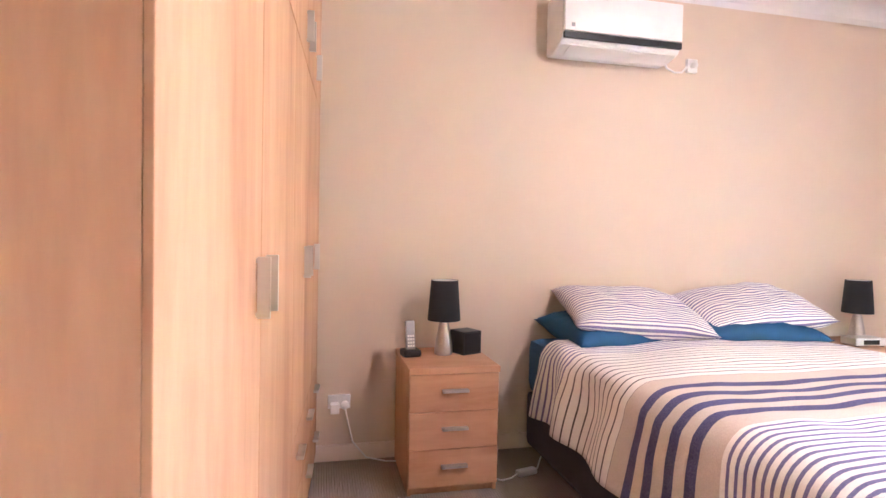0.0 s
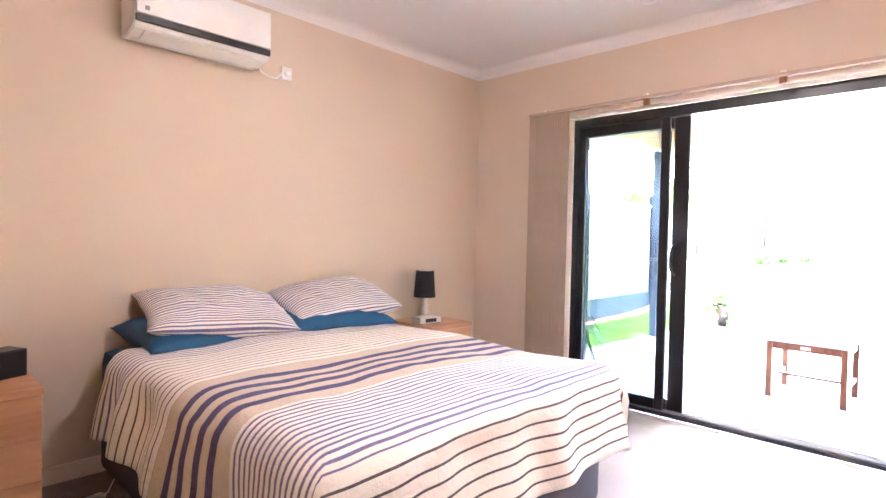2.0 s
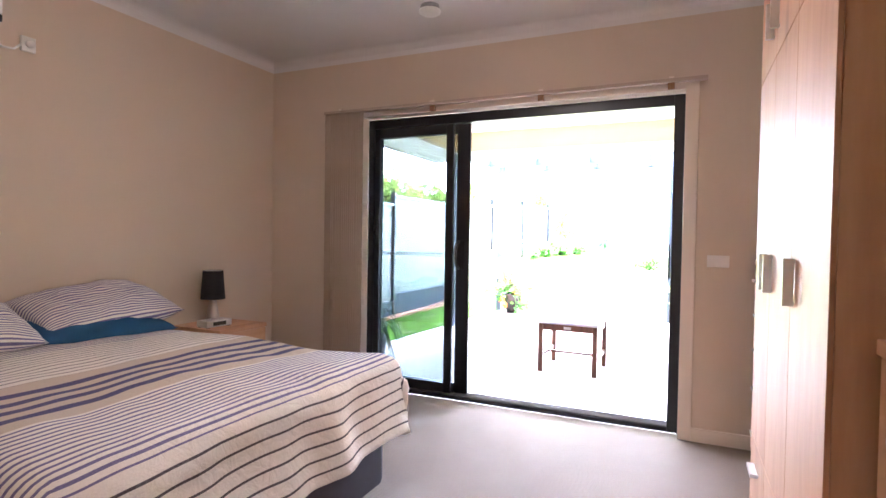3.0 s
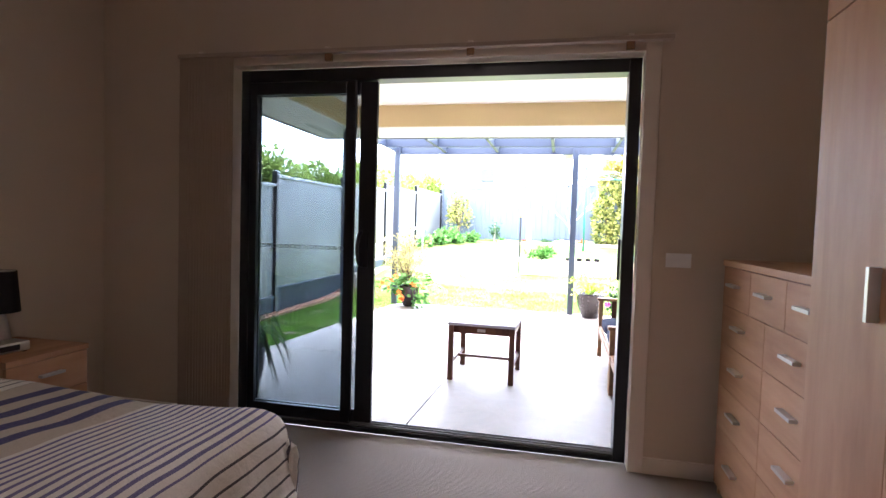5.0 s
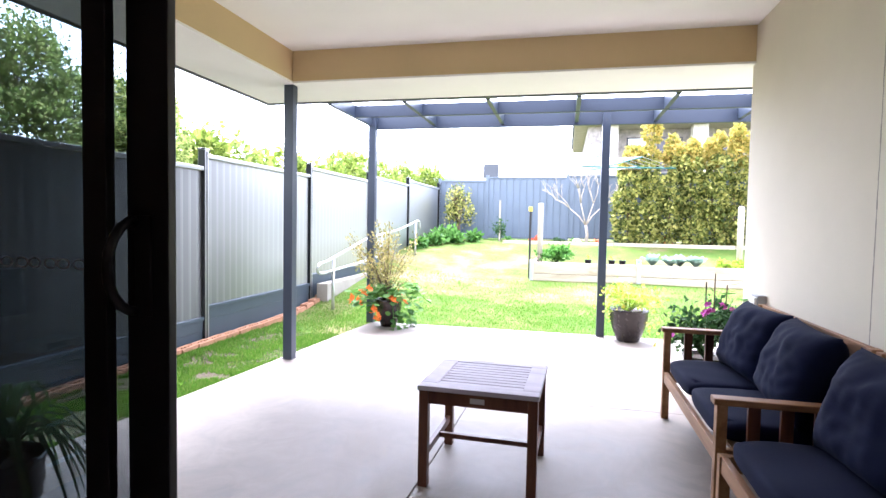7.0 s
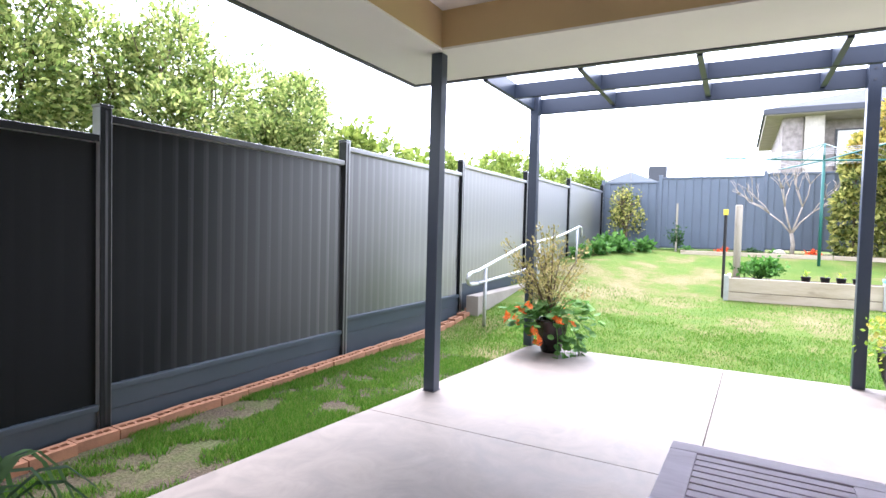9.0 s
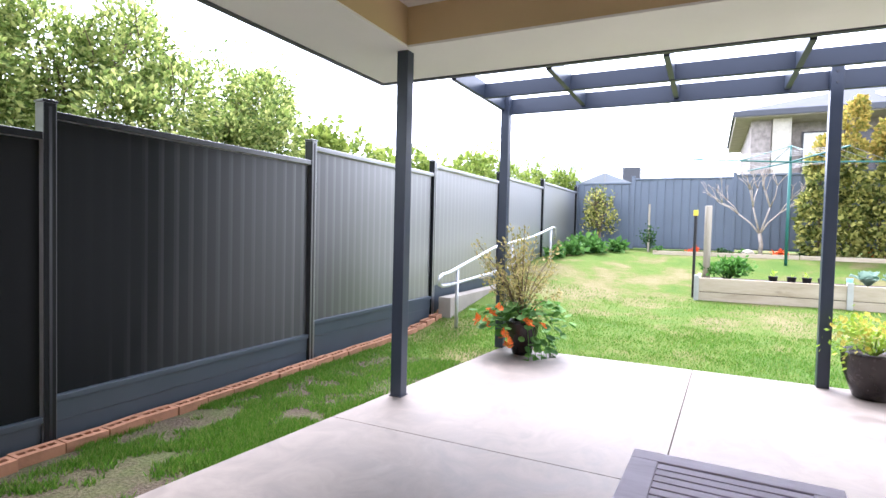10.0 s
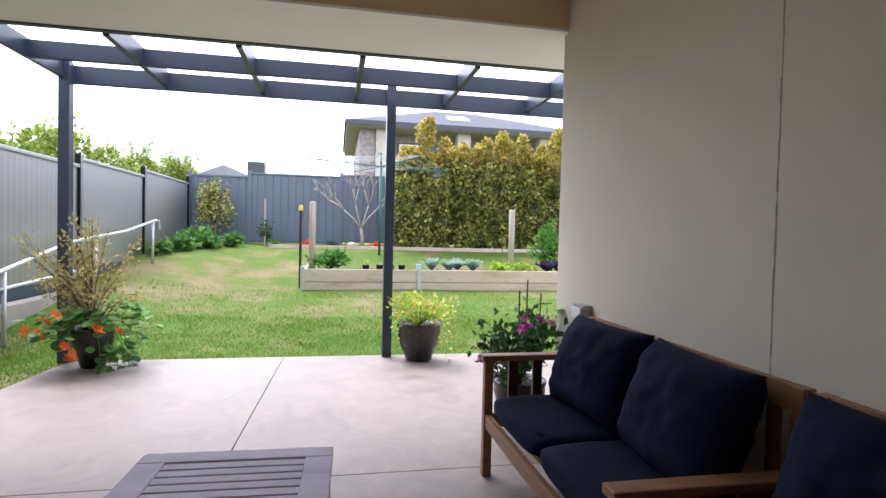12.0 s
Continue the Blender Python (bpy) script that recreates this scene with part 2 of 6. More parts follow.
def carpet_material():
    m, nt, b = shader("ribbed_taupe_carpet", 0.95, 0, 0.15)
    v = coords(nt)
    slow, fine = noise_tex(nt, v, 2.2, 4), noise_tex(nt, v, 170, 3)
    w = nt.nodes.new("ShaderNodeTexWave")
    w.bands_direction = "X"
    w.inputs["Scale"].default_value, w.inputs["Distortion"].default_value, w.inputs["Detail Scale"].default_value = 26, 1.6, 6
    nt.links.new(v, w.inputs["Vector"])
    base = ramp(nt, slow, [(0.3, (0.25, 0.205, 0.175)), (0.7, (0.3, 0.25, 0.215))])
    base = mixc(nt, 0.25, base, ramp(nt, fine, [(0.3, (0.17, 0.14, 0.12)), (0.7, (0.36, 0.3, 0.26))]))
    base = mixc(nt, 0.15, base, ramp(nt, w.outputs[0], [(0, (0.18, 0.15, 0.13)), (1, (0.34, 0.28, 0.24))]))
    nt.links.new(base, b.inputs["Base Color"])
    bump(nt, b, mathn(nt, "ADD", fine, w.outputs[0]), 0.5, 0.006)
    return m


def concrete_material():
    m, nt, b = shader("pink_beige_trowelled_concrete", 0.55)
    v = coords(nt, world_space=True)
    a, c, d = noise_tex(nt, v, 0.9, 6, 0.65, 0.4), noise_tex(nt, v, 3.2, 6, 0.62, 1.6), noise_tex(nt, v, 150, 2)
    base = ramp(nt, a, [(0.3, (0.172, 0.142, 0.117)), (0.55, (0.217, 0.182, 0.153)), (0.75, (0.252, 0.213, 0.182))])
    base = mixc(nt, 0.42, base, ramp(nt, c, [(0.35, (0.13, 0.108, 0.094)), (0.65, (0.312, 0.264, 0.227))]))
    spots = ramp(nt, noise_tex(nt, v, 22, 2), [(0.7, (0, 0, 0)), (0.76, (1, 1, 1))])
    base = mixc(nt, mathn(nt, "MULTIPLY", spots, 0.25), base, (0.2, 0.16, 0.14))
    nt.links.new(base, b.inputs["Base Color"])
    nt.links.new(ramp(nt, c, [(0.3, (0.48,) * 3), (0.7, (0.68,) * 3)]), b.inputs["Roughness"])
    bump(nt, b, d, 0.12, 0.003)
    return m


def lawn_material():
    m, nt, b = shader("patchy_lawn", 0.95, 0, 0.2)
    v = coords(nt, world_space=True)
    a, c, d = noise_tex(nt, v, 0.5, 4, 0.55, 0.6), noise_tex(nt, v, 1.7, 6, 0.68), noise_tex(nt, v, 60, 3)
    mixv = mathn(nt, "ADD", mathn(nt, "MULTIPLY", a, 0.5), mathn(nt, "MULTIPLY", c, 0.5))
    base = ramp(nt, mixv, [(0.40, (0.25, 0.2, 0.105)), (0.47, (0.18, 0.165, 0.06)), (0.515, (0.105, 0.165, 0.018)), (0.61, (0.062, 0.145, 0.01))])
    base = mixc(nt, 0.35, base, ramp(nt, d, [(0.3, (0.03, 0.05, 0.012)), (0.7, (0.16, 0.18, 0.06))]))
    # bare worn strip along the fence
    geo = nt.nodes.new("ShaderNodeNewGeometry")
    sep = nt.nodes.new("ShaderNodeSeparateXYZ")
    nt.links.new(geo.outputs["Position"], sep.inputs[0])
    strip = mathn(nt, "MULTIPLY", mathn(nt, "GREATER_THAN", sep.outputs[1], 2.9), mathn(nt, "LESS_THAN", sep.outputs[0], 9.6))
    worn = ramp(nt, mathn(nt, "ADD", mathn(nt, "MULTIPLY", c, 0.8), mathn(nt, "MULTIPLY", a, 0.2)), [(0.46, (1, 1, 1)), (0.62, (0.6, 0.6, 0.6))])
    earth = ramp(nt, d, [(0.3, (0.045, 0.034, 0.024)), (0.7, (0.14, 0.108, 0.08))])
    base = mixc(nt, mathn(nt, "MULTIPLY", strip, worn), base, earth)
    nt.links.new(base, b.inputs["Base Color"])
    bump(nt, b, d, 0.8, 0.03)
    return m


def stripe_material(name, kind):
    """Woven bed linen: stripes run across, by the cloth's own length in metres (v of its UV map)."""
    m, nt, b = shader(name, 0.85, 0, 0.2)
    uv = nt.nodes.new("ShaderNodeUVMap")
    sep = nt.nodes.new("ShaderNodeSeparateXYZ")
    nt.links.new(uv.outputs[0], sep.inputs[0])
    v = sep.outputs[1]

    def between(lo, hi):
        return mathn(nt, "MULTIPLY", mathn(nt, "GREATER_THAN", v, lo), mathn(nt, "LESS_THAN", v, hi))

    def lines(start, pitch, width):
        f = mathn(nt, "FRACT", mathn(nt, "DIVIDE", mathn(nt, "SUBTRACT", v, start), pitch))
        return mathn(nt, "LESS_THAN", f, width / pitch)

    cream, beige, navy, plum, ink = (0.8, 0.76, 0.71), (0.56, 0.47, 0.39), (0.022, 0.022, 0.14), (0.125, 0.11, 0.28), (0.035, 0.03, 0.05)
    if kind == "quilt":
        col = mixc(nt, between(0.78, 1.245), cream, beige)
        col = mixc(nt, mathn(nt, "MULTIPLY", between(-1, 0.30), lines(0.0, 0.032, 0.011)), col, plum)
        col = mixc(nt, mathn(nt, "MULTIPLY", between(0.30, 0.78), lines(0.03, 0.044, 0.008)), col, ink)
        col = mixc(nt, mathn(nt, "MULTIPLY", between(0.86, 1.19), lines(0.862, 0.088, 0.041)), col, navy)
        col = mixc(nt, mathn(nt, "MULTIPLY", between(1.25, 1.66), lines(1.262, 0.028, 0.011)), col, plum)
        col = mixc(nt, mathn(nt, "MULTIPLY", between(1.67, 3), lines(1.70, 0.05, 0.008)), col, ink)
    else:
        col = mixc(nt, lines(0.0, 0.025, 0.0105), cream, plum)
    fine = noise_tex(nt, coords(nt), 220, 2)
    col = mixc(nt, 0.12, col, ramp(nt, fine, [(0.3, (0.3, 0.28, 0.27)), (0.7, (0.85, 0.82, 0.8))]))
    nt.links.new(col, b.inputs["Base Color"])
    wr = noise_tex(nt, coords(nt), 13, 5, 0.6, 1.4)
    bump(nt, b, mathn(nt, "ADD", wr, mathn(nt, "MULTIPLY", fine, 0.05)), 0.35, 0.03)
    return m


def mesh_material():
    """Fine black insect mesh, seen as a veil."""
    m, nt, b = shader("black_insect_mesh", 0.6)
    b.inputs["Base Color"].default_value = (0.05, 0.055, 0.065, 1)
    tr = nt.nodes.new("ShaderNodeBsdfTransparent")
    mx = nt.nodes.new("ShaderNodeMixShader")
    veil = noise_tex(nt, coords(nt, (1, 1, 0.3)), 9.0, 3)
    nt.links.new(mathn(nt, "MULTIPLY_ADD", veil, 0.12, 0.41), mx.inputs[0])
    nt.links.new(tr.outputs[0], mx.inputs[1])
    nt.links.new(b.outputs[0], mx.inputs[2])
    nt.links.new(mx.outputs[0], nt.nodes["Material Output"].inputs["Surface"])
    return m


def glass_material():
    m, nt, b = shader("window_glass", 0.0)
    gl = nt.nodes.new("ShaderNodeBsdfGlossy")
    gl.inputs["Roughness"].default_value = 0.0
    tr = nt.nodes.new("ShaderNodeBsdfTransparent")
    tr.inputs[0].default_value = (0.87, 0.92, 0.95, 1)
    lw = nt.nodes.new("ShaderNodeLayerWeight")
    lw.inputs[0].default_value = 0.5
    gloss = mathn(nt, "MULTIPLY_ADD", mathn(nt, "POWER", lw.outputs["Facing"], 4.0), 0.7, 0.04)
    mx = nt.nodes.new("ShaderNodeMixShader")
    nt.links.new(gloss, mx.inputs[0])
    nt.links.new(tr.outputs[0], mx.inputs[1])
    nt.links.new(gl.outputs[0], mx.inputs[2])
    nt.links.new(mx.outputs[0], nt.nodes["Material Output"].inputs["Surface"])
    return m


M_CARPET, M_CONCRETE, M_LAWN, M_GLASS, M_MESH = carpet_material(), concrete_material(), lawn_material(), glass_material(), mesh_material()
M_QUILT, M_PILLOW = stripe_material("striped_quilt_cotton", "quilt"), stripe_material("striped_pillow_cotton", "pillow")


# ---- building helpers ----
def box(bm, x0, x1, y0, y1, z0, z1, bevel=0.0):
    r = bmesh.ops.create_cube(bm, size=1.0, matrix=Matrix.LocRotScale(((x0 + x1) / 2, (y0 + y1) / 2, (z0 + z1) / 2), None, (x1 - x0, y1 - y0, z1 - z0)))
    if bevel:
        es = {e for v in r["verts"] for e in v.link_edges}
        bmesh.ops.bevel(bm, geom=list(es), offset=bevel, segments=2, profile=0.6, affect="EDGES")
    return bm


def tube(bm, a, b, r, r2=None, n=12):
    a, b = Vector(a), Vector(b)
    d = b - a
    m = Matrix.Translation((a + b) / 2) @ d.to_track_quat("Z", "Y").to_matrix().to_4x4()
    bmesh.ops.create_cone(bm, cap_ends=True, segments=n, radius1=r, radius2=r if r2 is None else r2, depth=d.length, matrix=m)
    return bm


def pipe(bm, pts, r, n=10):
    """A bent round bar through the points."""
    pts = [Vector(p) for p in pts]
    rings = []
    up = Vector((0.13, 0.21, 1)).normalized()
    for i, p in enumerate(pts):
        d = (pts[min(i + 1, len(pts) - 1)] - pts[max(i - 1, 0)]).normalized()
        s = d.cross(up).normalized()
        t = s.cross(d)
        rr = r[i] if isinstance(r, (list, tuple)) else r
        rings.append([bm.verts.new(p + (s * math.cos(a) + t * math.sin(a)) * rr) for a in (2 * math.pi * k / n for k in range(n))])
    for q, w in zip(rings, rings[1:]):
        for k in range(n):
            bm.faces.new((q[k], q[(k + 1) % n], w[(k + 1) % n], w[k]))
    bm.faces.new(rings[0][::-1])
    bm.faces.new(rings[-1])
    return bm


def lathe(bm, profile, n=28, at=(0, 0, 0)):
    """A turned body from (radius, height) pairs."""
    rings = []
    for r, z in profile:
        rings.append([bm.verts.new((at[0] + r * math.cos(2 * math.pi * k / n), at[1] + r * math.sin(2 * math.pi * k / n), at[2] + z)) for k in range(n)])
    for q, w in zip(rings, rings[1:]):
        for k in range(n):
            bm.faces.new((q[k], q[(k + 1) % n], w[(k + 1) % n], w[k]))
    bm.faces.new(rings[0][::-1])
    bm.faces.new(rings[-1])
    return bm


def finish(name, bm, material, smooth=False):
    bmesh.ops.recalc_face_normals(bm, faces=bm.faces)
    me = bpy.data.meshes.new(name)
    bm.to_mesh(me)
    bm.free()
    me.materials.append(material)
    if smooth:
        for p in me.polygons:
            p.use_smooth = True
    return me


def part(name, bm, material, parent, label="", smooth=False):
    ob = new(name, finish(name, bm, material, smooth))
    ob.parent = parent
    return tagged(ob, label)


def shared(name, me, parent, m):
    """One more piece on an existing mesh."""
    ob = new(name, me)
    ob.parent = parent
    ob.matrix_basis = m
    return ob


def thing(name, label, category, m=None, group="", kind=""):
    ob = new(name)
    ob.empty_display_size = 0.1
    ob.matrix_basis = m or Matrix()
    return tagged(ob, label, category, group, kind)


def solid(name, bm, material, label, category, group="", kind="", smooth=False):
    return tagged(new(name, finish(name, bm, material, smooth)), label, category, group, kind)


def B(*a, bevel=0.0):
    return box(bmesh.new(), *a, bevel=bevel)


def leaves(bm, spots, size, rng, long=1.6, droop=0.0):
    """Small folded leaves at (place, outward direction) spots."""
    for p, out in spots:
        s = size * rng.uniform(0.6, 1.3)
        d = (Vector(out) + Vector((rng.uniform(-1, 1), rng.uniform(-1, 1), rng.uniform(-1, 1) - droop)) * 0.9).normalized()
        side = d.cross(Vector((rng.uniform(-1, 1), rng.uniform(-1, 1), rng.uniform(-1, 1)))).normalized()
        nrm = side.cross(d)
        p = Vector(p)
        a, b = bm.verts.new(p), bm.verts.new(p + d * s * long)
        c = bm.verts.new(p + d * s * long * 0.5 + side * s * 0.42 + nrm * s * 0.12)
        e = bm.verts.new(p + d * s * long * 0.5 - side * s * 0.42 + nrm * s * 0.12)
        bm.faces.new((a, c, b))
        bm.faces.new((a, b, e))
    return bm


def cloud(rng, blobs, n):
    """Spots in the outer shells of several lumps (x, y, z, rx, ry, rz)."""
    tot = sum(b[3] * b[5] for b in blobs)
    out = []
    for x, y, z, rx, ry, rz in blobs:
        for _ in range(int(n * rx * rz / tot)):
            d = Vector((rng.gauss(0, 1), rng.gauss(0, 1), rng.gauss(0, 1))).normalized()
            k = rng.uniform(0.45, 1.0) ** 0.5 * (0.86 + 0.24 * noise.noise(Vector((x, y, z)) + d * 2.2))
            out.append((Vector((x + d.x * rx * k, y + d.y * ry * k, z + d.z * rz * k)), d))
    return out


# ---- setting: bedroom ----
XW, XE, YS, YN, ZC = -0.02, 4.61, -0.90, 3.20, 2.67
PZ = -0.095
solid("floor", B(XW - 0.1, 4.69, YS - 0.1, YN + 0.1, -0.12, 0.0), M_CARPET, "taupe ribbed loop carpet over the bedroom floor", "floor", kind="structure")
solid("ceiling", B(XW - 0.1, 4.72, YS - 0.1, YN + 0.1, ZC, ZC + 0.1), M_CEIL, "flat white painted bedroom ceiling", "ceiling", kind="structure")
solid("wall_north", B(XW - 0.2, 4.86, YN, YN + 0.24, -0.12, 2.9), M_WALL, "cream painted plaster wall behind the bed", "wall", kind="structure")
solid("wall_south", B(XW - 0.2, 4.72, YS - 0.2, YS, -0.12, 2.9), M_WALL, "cream painted plaster wall behind the wardrobe", "wall", kind="structure")
solid("wall_west", B(XW - 0.2, XW, YS, YN, -0.12, 2.9), M_WALL, "cream painted plaster wall", "wall", kind="structure")
OY0, OY1, OZ = -0.052, 2.326, 2.176
bm = B(XE, 4.72, OY1, YN, -0.12, 2.9)
box(bm, XE, 4.72, YS - 0.2, OY0, -0.12, 2.9)
box(bm, XE, 4.72, OY0, OY1, OZ, 2.9)
solid("wall_east", bm, M_WALL, "cream painted plaster wall with the sliding door opening", "wall", kind="structure")
bm = B(4.72, 4.86, OY1, YN, -0.2, 2.9)
box(bm, 4.72, 4.86, YS - 0.2, OY0, -0.2, 2.9)
box(bm, 4.72, 4.86, OY0, OY1, OZ, 2.9)
solid("wall_east_outside", bm, M_RENDER, "cream rendered outside of the house wall", "wall", kind="structure")
for nm, a in (("baseboard_north", (0.56, XE, YN - 0.016, YN, 0, 0.085)), ("baseboard_east", (XE - 0.016, XE, YS, OY0 - 0.045, 0, 0.085)), ("baseboard_east_corner", (XE - 0.016, XE, OY1 + 0.045, YN - 0.016, 0, 0.085))):
    solid(nm, B(*a, bevel=0.004), M_TRIM, "low cream painted skirting board", "skirting", kind="structure")


def cornice(name, a, b, inward):
    """A cove along the top of a wall from a to b."""
    bm = bmesh.new()
    prof = [(0.002, 0.078), (0.004, 0.064)] + [(0.075 - 0.075 * math.cos(t) + 0.003, 0.06 - 0.06 * math.sin(t)) for t in (0.3, 0.6, 0.9, 1.2)] + [(0.075, 0.0)]
    rows = []
    for p in (a, b):
        rows.append([bm.verts.new((p[0] + inward[0] * d, p[1] + inward[1] * d, ZC - h)) for d, h in prof])
    for k in range(len(prof) - 1):
        bm.faces.new((rows[0][k], rows[0][k + 1], rows[1][k + 1], rows[1][k]))
    return solid(name, bm, M_CEIL, "white coved plaster cornice along the ceiling", "cornice", kind="structure")


cornice("trim_cornice_north", (XW, YN), (XE, YN), (0, -1))
cornice("trim_cornice_east", (XE, YN), (XE, YS), (-1, 0))
cornice("trim_cornice_south", (XW, YS), (XE, YS), (0, 1))

# timber reveal round the sliding door
bm = B(XE - 0.012, 4.70, OY0 - 0.045, OY0 + 0.03, 0, OZ + 0.045, bevel=0.003)
box(bm, XE - 0.012, 4.70, OY1 - 0.03, OY1 + 0.045, 0, OZ + 0.045, bevel=0.003)
box(bm, XE - 0.012, 4.70, OY0 + 0.03, OY1 - 0.03, OZ - 0.028, OZ + 0.045, bevel=0.003)
solid("trim_door_reveal", bm, M_TRIM, "cream painted timber reveal round the sliding door", "door trim", kind="structure")

# ---- setting: patio ----
def wall_block(name, a, mat, label):
    return solid(name, B(*a), mat, label, "wall", kind="structure")


bm = B(4.86, 6.5235, -6.0, -0.75, -0.2, 2.9)
solid("wall_patio_far", B(6.5265, 8.30, -6.0, -0.75, -0.2, 2.9), M_RENDER, "cream rendered patio wall beside the garden sofa", "wall", kind="structure")
solid("wall_patio", bm, M_RENDER, "cream rendered patio wall with one upright control joint", "wall", kind="structure")
bm = bmesh.new()
rng = random.Random(3)
for i in range(60):
    z = -0.09 + i * 0.042
    box(bm, 6.524 - rng.uniform(0, 0.004), 6.526 + rng.uniform(0, 0.004), -0.765, -0.7492, z, z + 0.042)
solid("trim_control_joint", bm, M_KERB, "ragged grey sealant in the wall joint", "wall joint", kind="structure")
solid("ceiling_patio", B(4.86, 8.24, -0.75, 3.05, 2.72, 2.80), M_SOFFIT, "white sheet ceiling over the patio", "ceiling", kind="structure")
bm = B(8.24, 8.40, -0.75, 3.20, 2.452, 2.80)
box(bm, 4.86, 8.24, 3.04, 3.20, 2.452, 2.80)
solid("trim_patio_beam", bm, M_BEAM, "yellow rendered beam round the patio ceiling", "beam", kind="structure")
bm = B(8.236, 8.97, -6.0, 3.71, 2.436, 2.452)
box(bm, 4.862, 8.236, 3.036, 3.71, 2.436, 2.452)
box(bm, 3.0, 4.862, 3.442, 3.71, 2.436, 2.452)
solid("trim_soffit", bm, M_SOFFIT, "white eave soffit sheet", "soffit", kind="structure")
bm = B(8.97, 9.03, -6.0, 3.76, 2.425, 2.60, bevel=0.008)
box(bm, 3.0, 8.97, 3.71, 3.76, 2.425, 2.60, bevel=0.008)
solid("trim_gutter", bm, M_DARKSTEEL, "dark metal gutter along the eave", "gutter", kind="structure")
bm = bmesh.new()
vs = [bm.verts.new(p) for p in ((-1, -7, 2.9), (9.03, -7, 2.62), (9.03, 3.76, 2.62), (-1, 3.76, 2.9), (-1, -7, 3.6), (4, -3, 4.0), (4, 1, 4.0), (-1, 3.76, 3.6))]
for f in ((1, 2, 6, 5), (4, 5, 1, 0), (3, 2, 6, 7), (4, 5, 6, 7), (0, 3, 7, 4)):
    bm.faces.new([vs[i] for i in f])
solid("roof", bm, M_ROOF, "grey tiled hip roof of the house", "roof", kind="structure")

# concrete slab in four bays with open joints
slab = thing("pavement", "pale pink-beige trowelled concrete patio in four bays", "patio", kind="structure")
def edge_y(x):
    return 3.36 - 0.0835 * (x - 6.2)


def joint_y(x):
    return 1.325 - 0.0315 * (x - 5.0)


for x0, x1 in ((4.86, 7.7025), (7.7075, 10.36)):
    for y0, y1 in ((None, -0.0025), (0.0025, None)):
        bm = bmesh.new()
        far = -0.75 if x1 < 8 else -6.0
        lo = [far if y0 is None else joint_y(x) + y0 for x in (x0, x1)]
        hi = [edge_y(x) if y1 is None else joint_y(x) + y1 for x in (x0, x1)]
        pts = [(x0, lo[0]), (x1, lo[1]), (x1, hi[1]), (x0, hi[0])]
        top = [bm.verts.new((*p, PZ)) for p in pts]
        bot = [bm.verts.new((*p, PZ - 0.11)) for p in pts]
        bm.faces.new(top)
        bm.faces.new(bot[::-1])
        for k in range(4):
            bm.faces.new((top[k], bot[k], bot[(k + 1) % 4], top[(k + 1) % 4]))
        bmesh.ops.bevel(bm, geom=[e for e in bm.edges if all(v.co.z > PZ - 0.01 for v in e.verts)], offset=0.002, segments=1, affect="EDGES")
        part("concrete_bay", bm, M_CONCRETE, slab)


def ground_z(x, y):
    """The garden climbs away from the house."""
    pts = [(-1e4, -0.17), (5.0, -0.17), (9.0, -0.14), (10.5, -0.125), (14.2, 0.15), (18.0, 0.74), (19.5, 0.8), (30.0, 0.9), (1e4, 0.9)]
    for (xa, za), (xb, zb) in zip(pts, pts[1:]):
        if xa <= x < xb:
            z = za + (zb - za) * (x - xa) / (xb - xa)
            break
    side = max(0.0, min(1.0, (y - 2.2) / 1.3)) * max(0.0, min(1.0, (x - 10.8) / 2.0)) * max(0.0, min(1.0, (18.5 - x) / 2.5))
    return z + 0.16 * side + 0.012 * noise.noise((x * 0.7, y * 0.7, 0.3))


def steps(stops):
    out = []
    for a, b, d in stops:
        n = max(1, round((b - a) / d))
        out += [a + (b - a) * i / n for i in range(n)]
    return out + [stops[-1][1]]


gx = steps([(-900, -20, 220), (-20, 3, 4), (3, 22, 0.25), (22, 60, 6), (60, 1500, 240)])
gy = steps([(-900, -20, 220), (-20, -6, 2), (-6, 6, 0.25), (6, 30, 4), (30, 900, 220)])
verts = [(x, y, ground_z(x, y)) for x in gx for y in gy]
n = len(gy)
faces = [(i * n + j, (i + 1) * n + j, (i + 1) * n + j + 1, i * n + j + 1) for i in range(len(gx) - 1) for j in range(n - 1)]
me = bpy.data.meshes.new("ground")
me.from_pydata(verts, [], faces)
me.materials.append(M_LAWN)
for p in me.polygons:
    p.use_smooth = True
tagged(new("ground", me), "patchy green and straw-coloured lawn rising from the patio", "lawn", kind="structure")

# ---- sliding door ----
FX = 4.70
door = thing("door_1", "black aluminium stacking glass door, slid open", "sliding door", kind="structure")
def bar(name, *a, label="", mat=None):
    return part(name, B(*a, bevel=0.003), mat or M_BLACK, door, label)


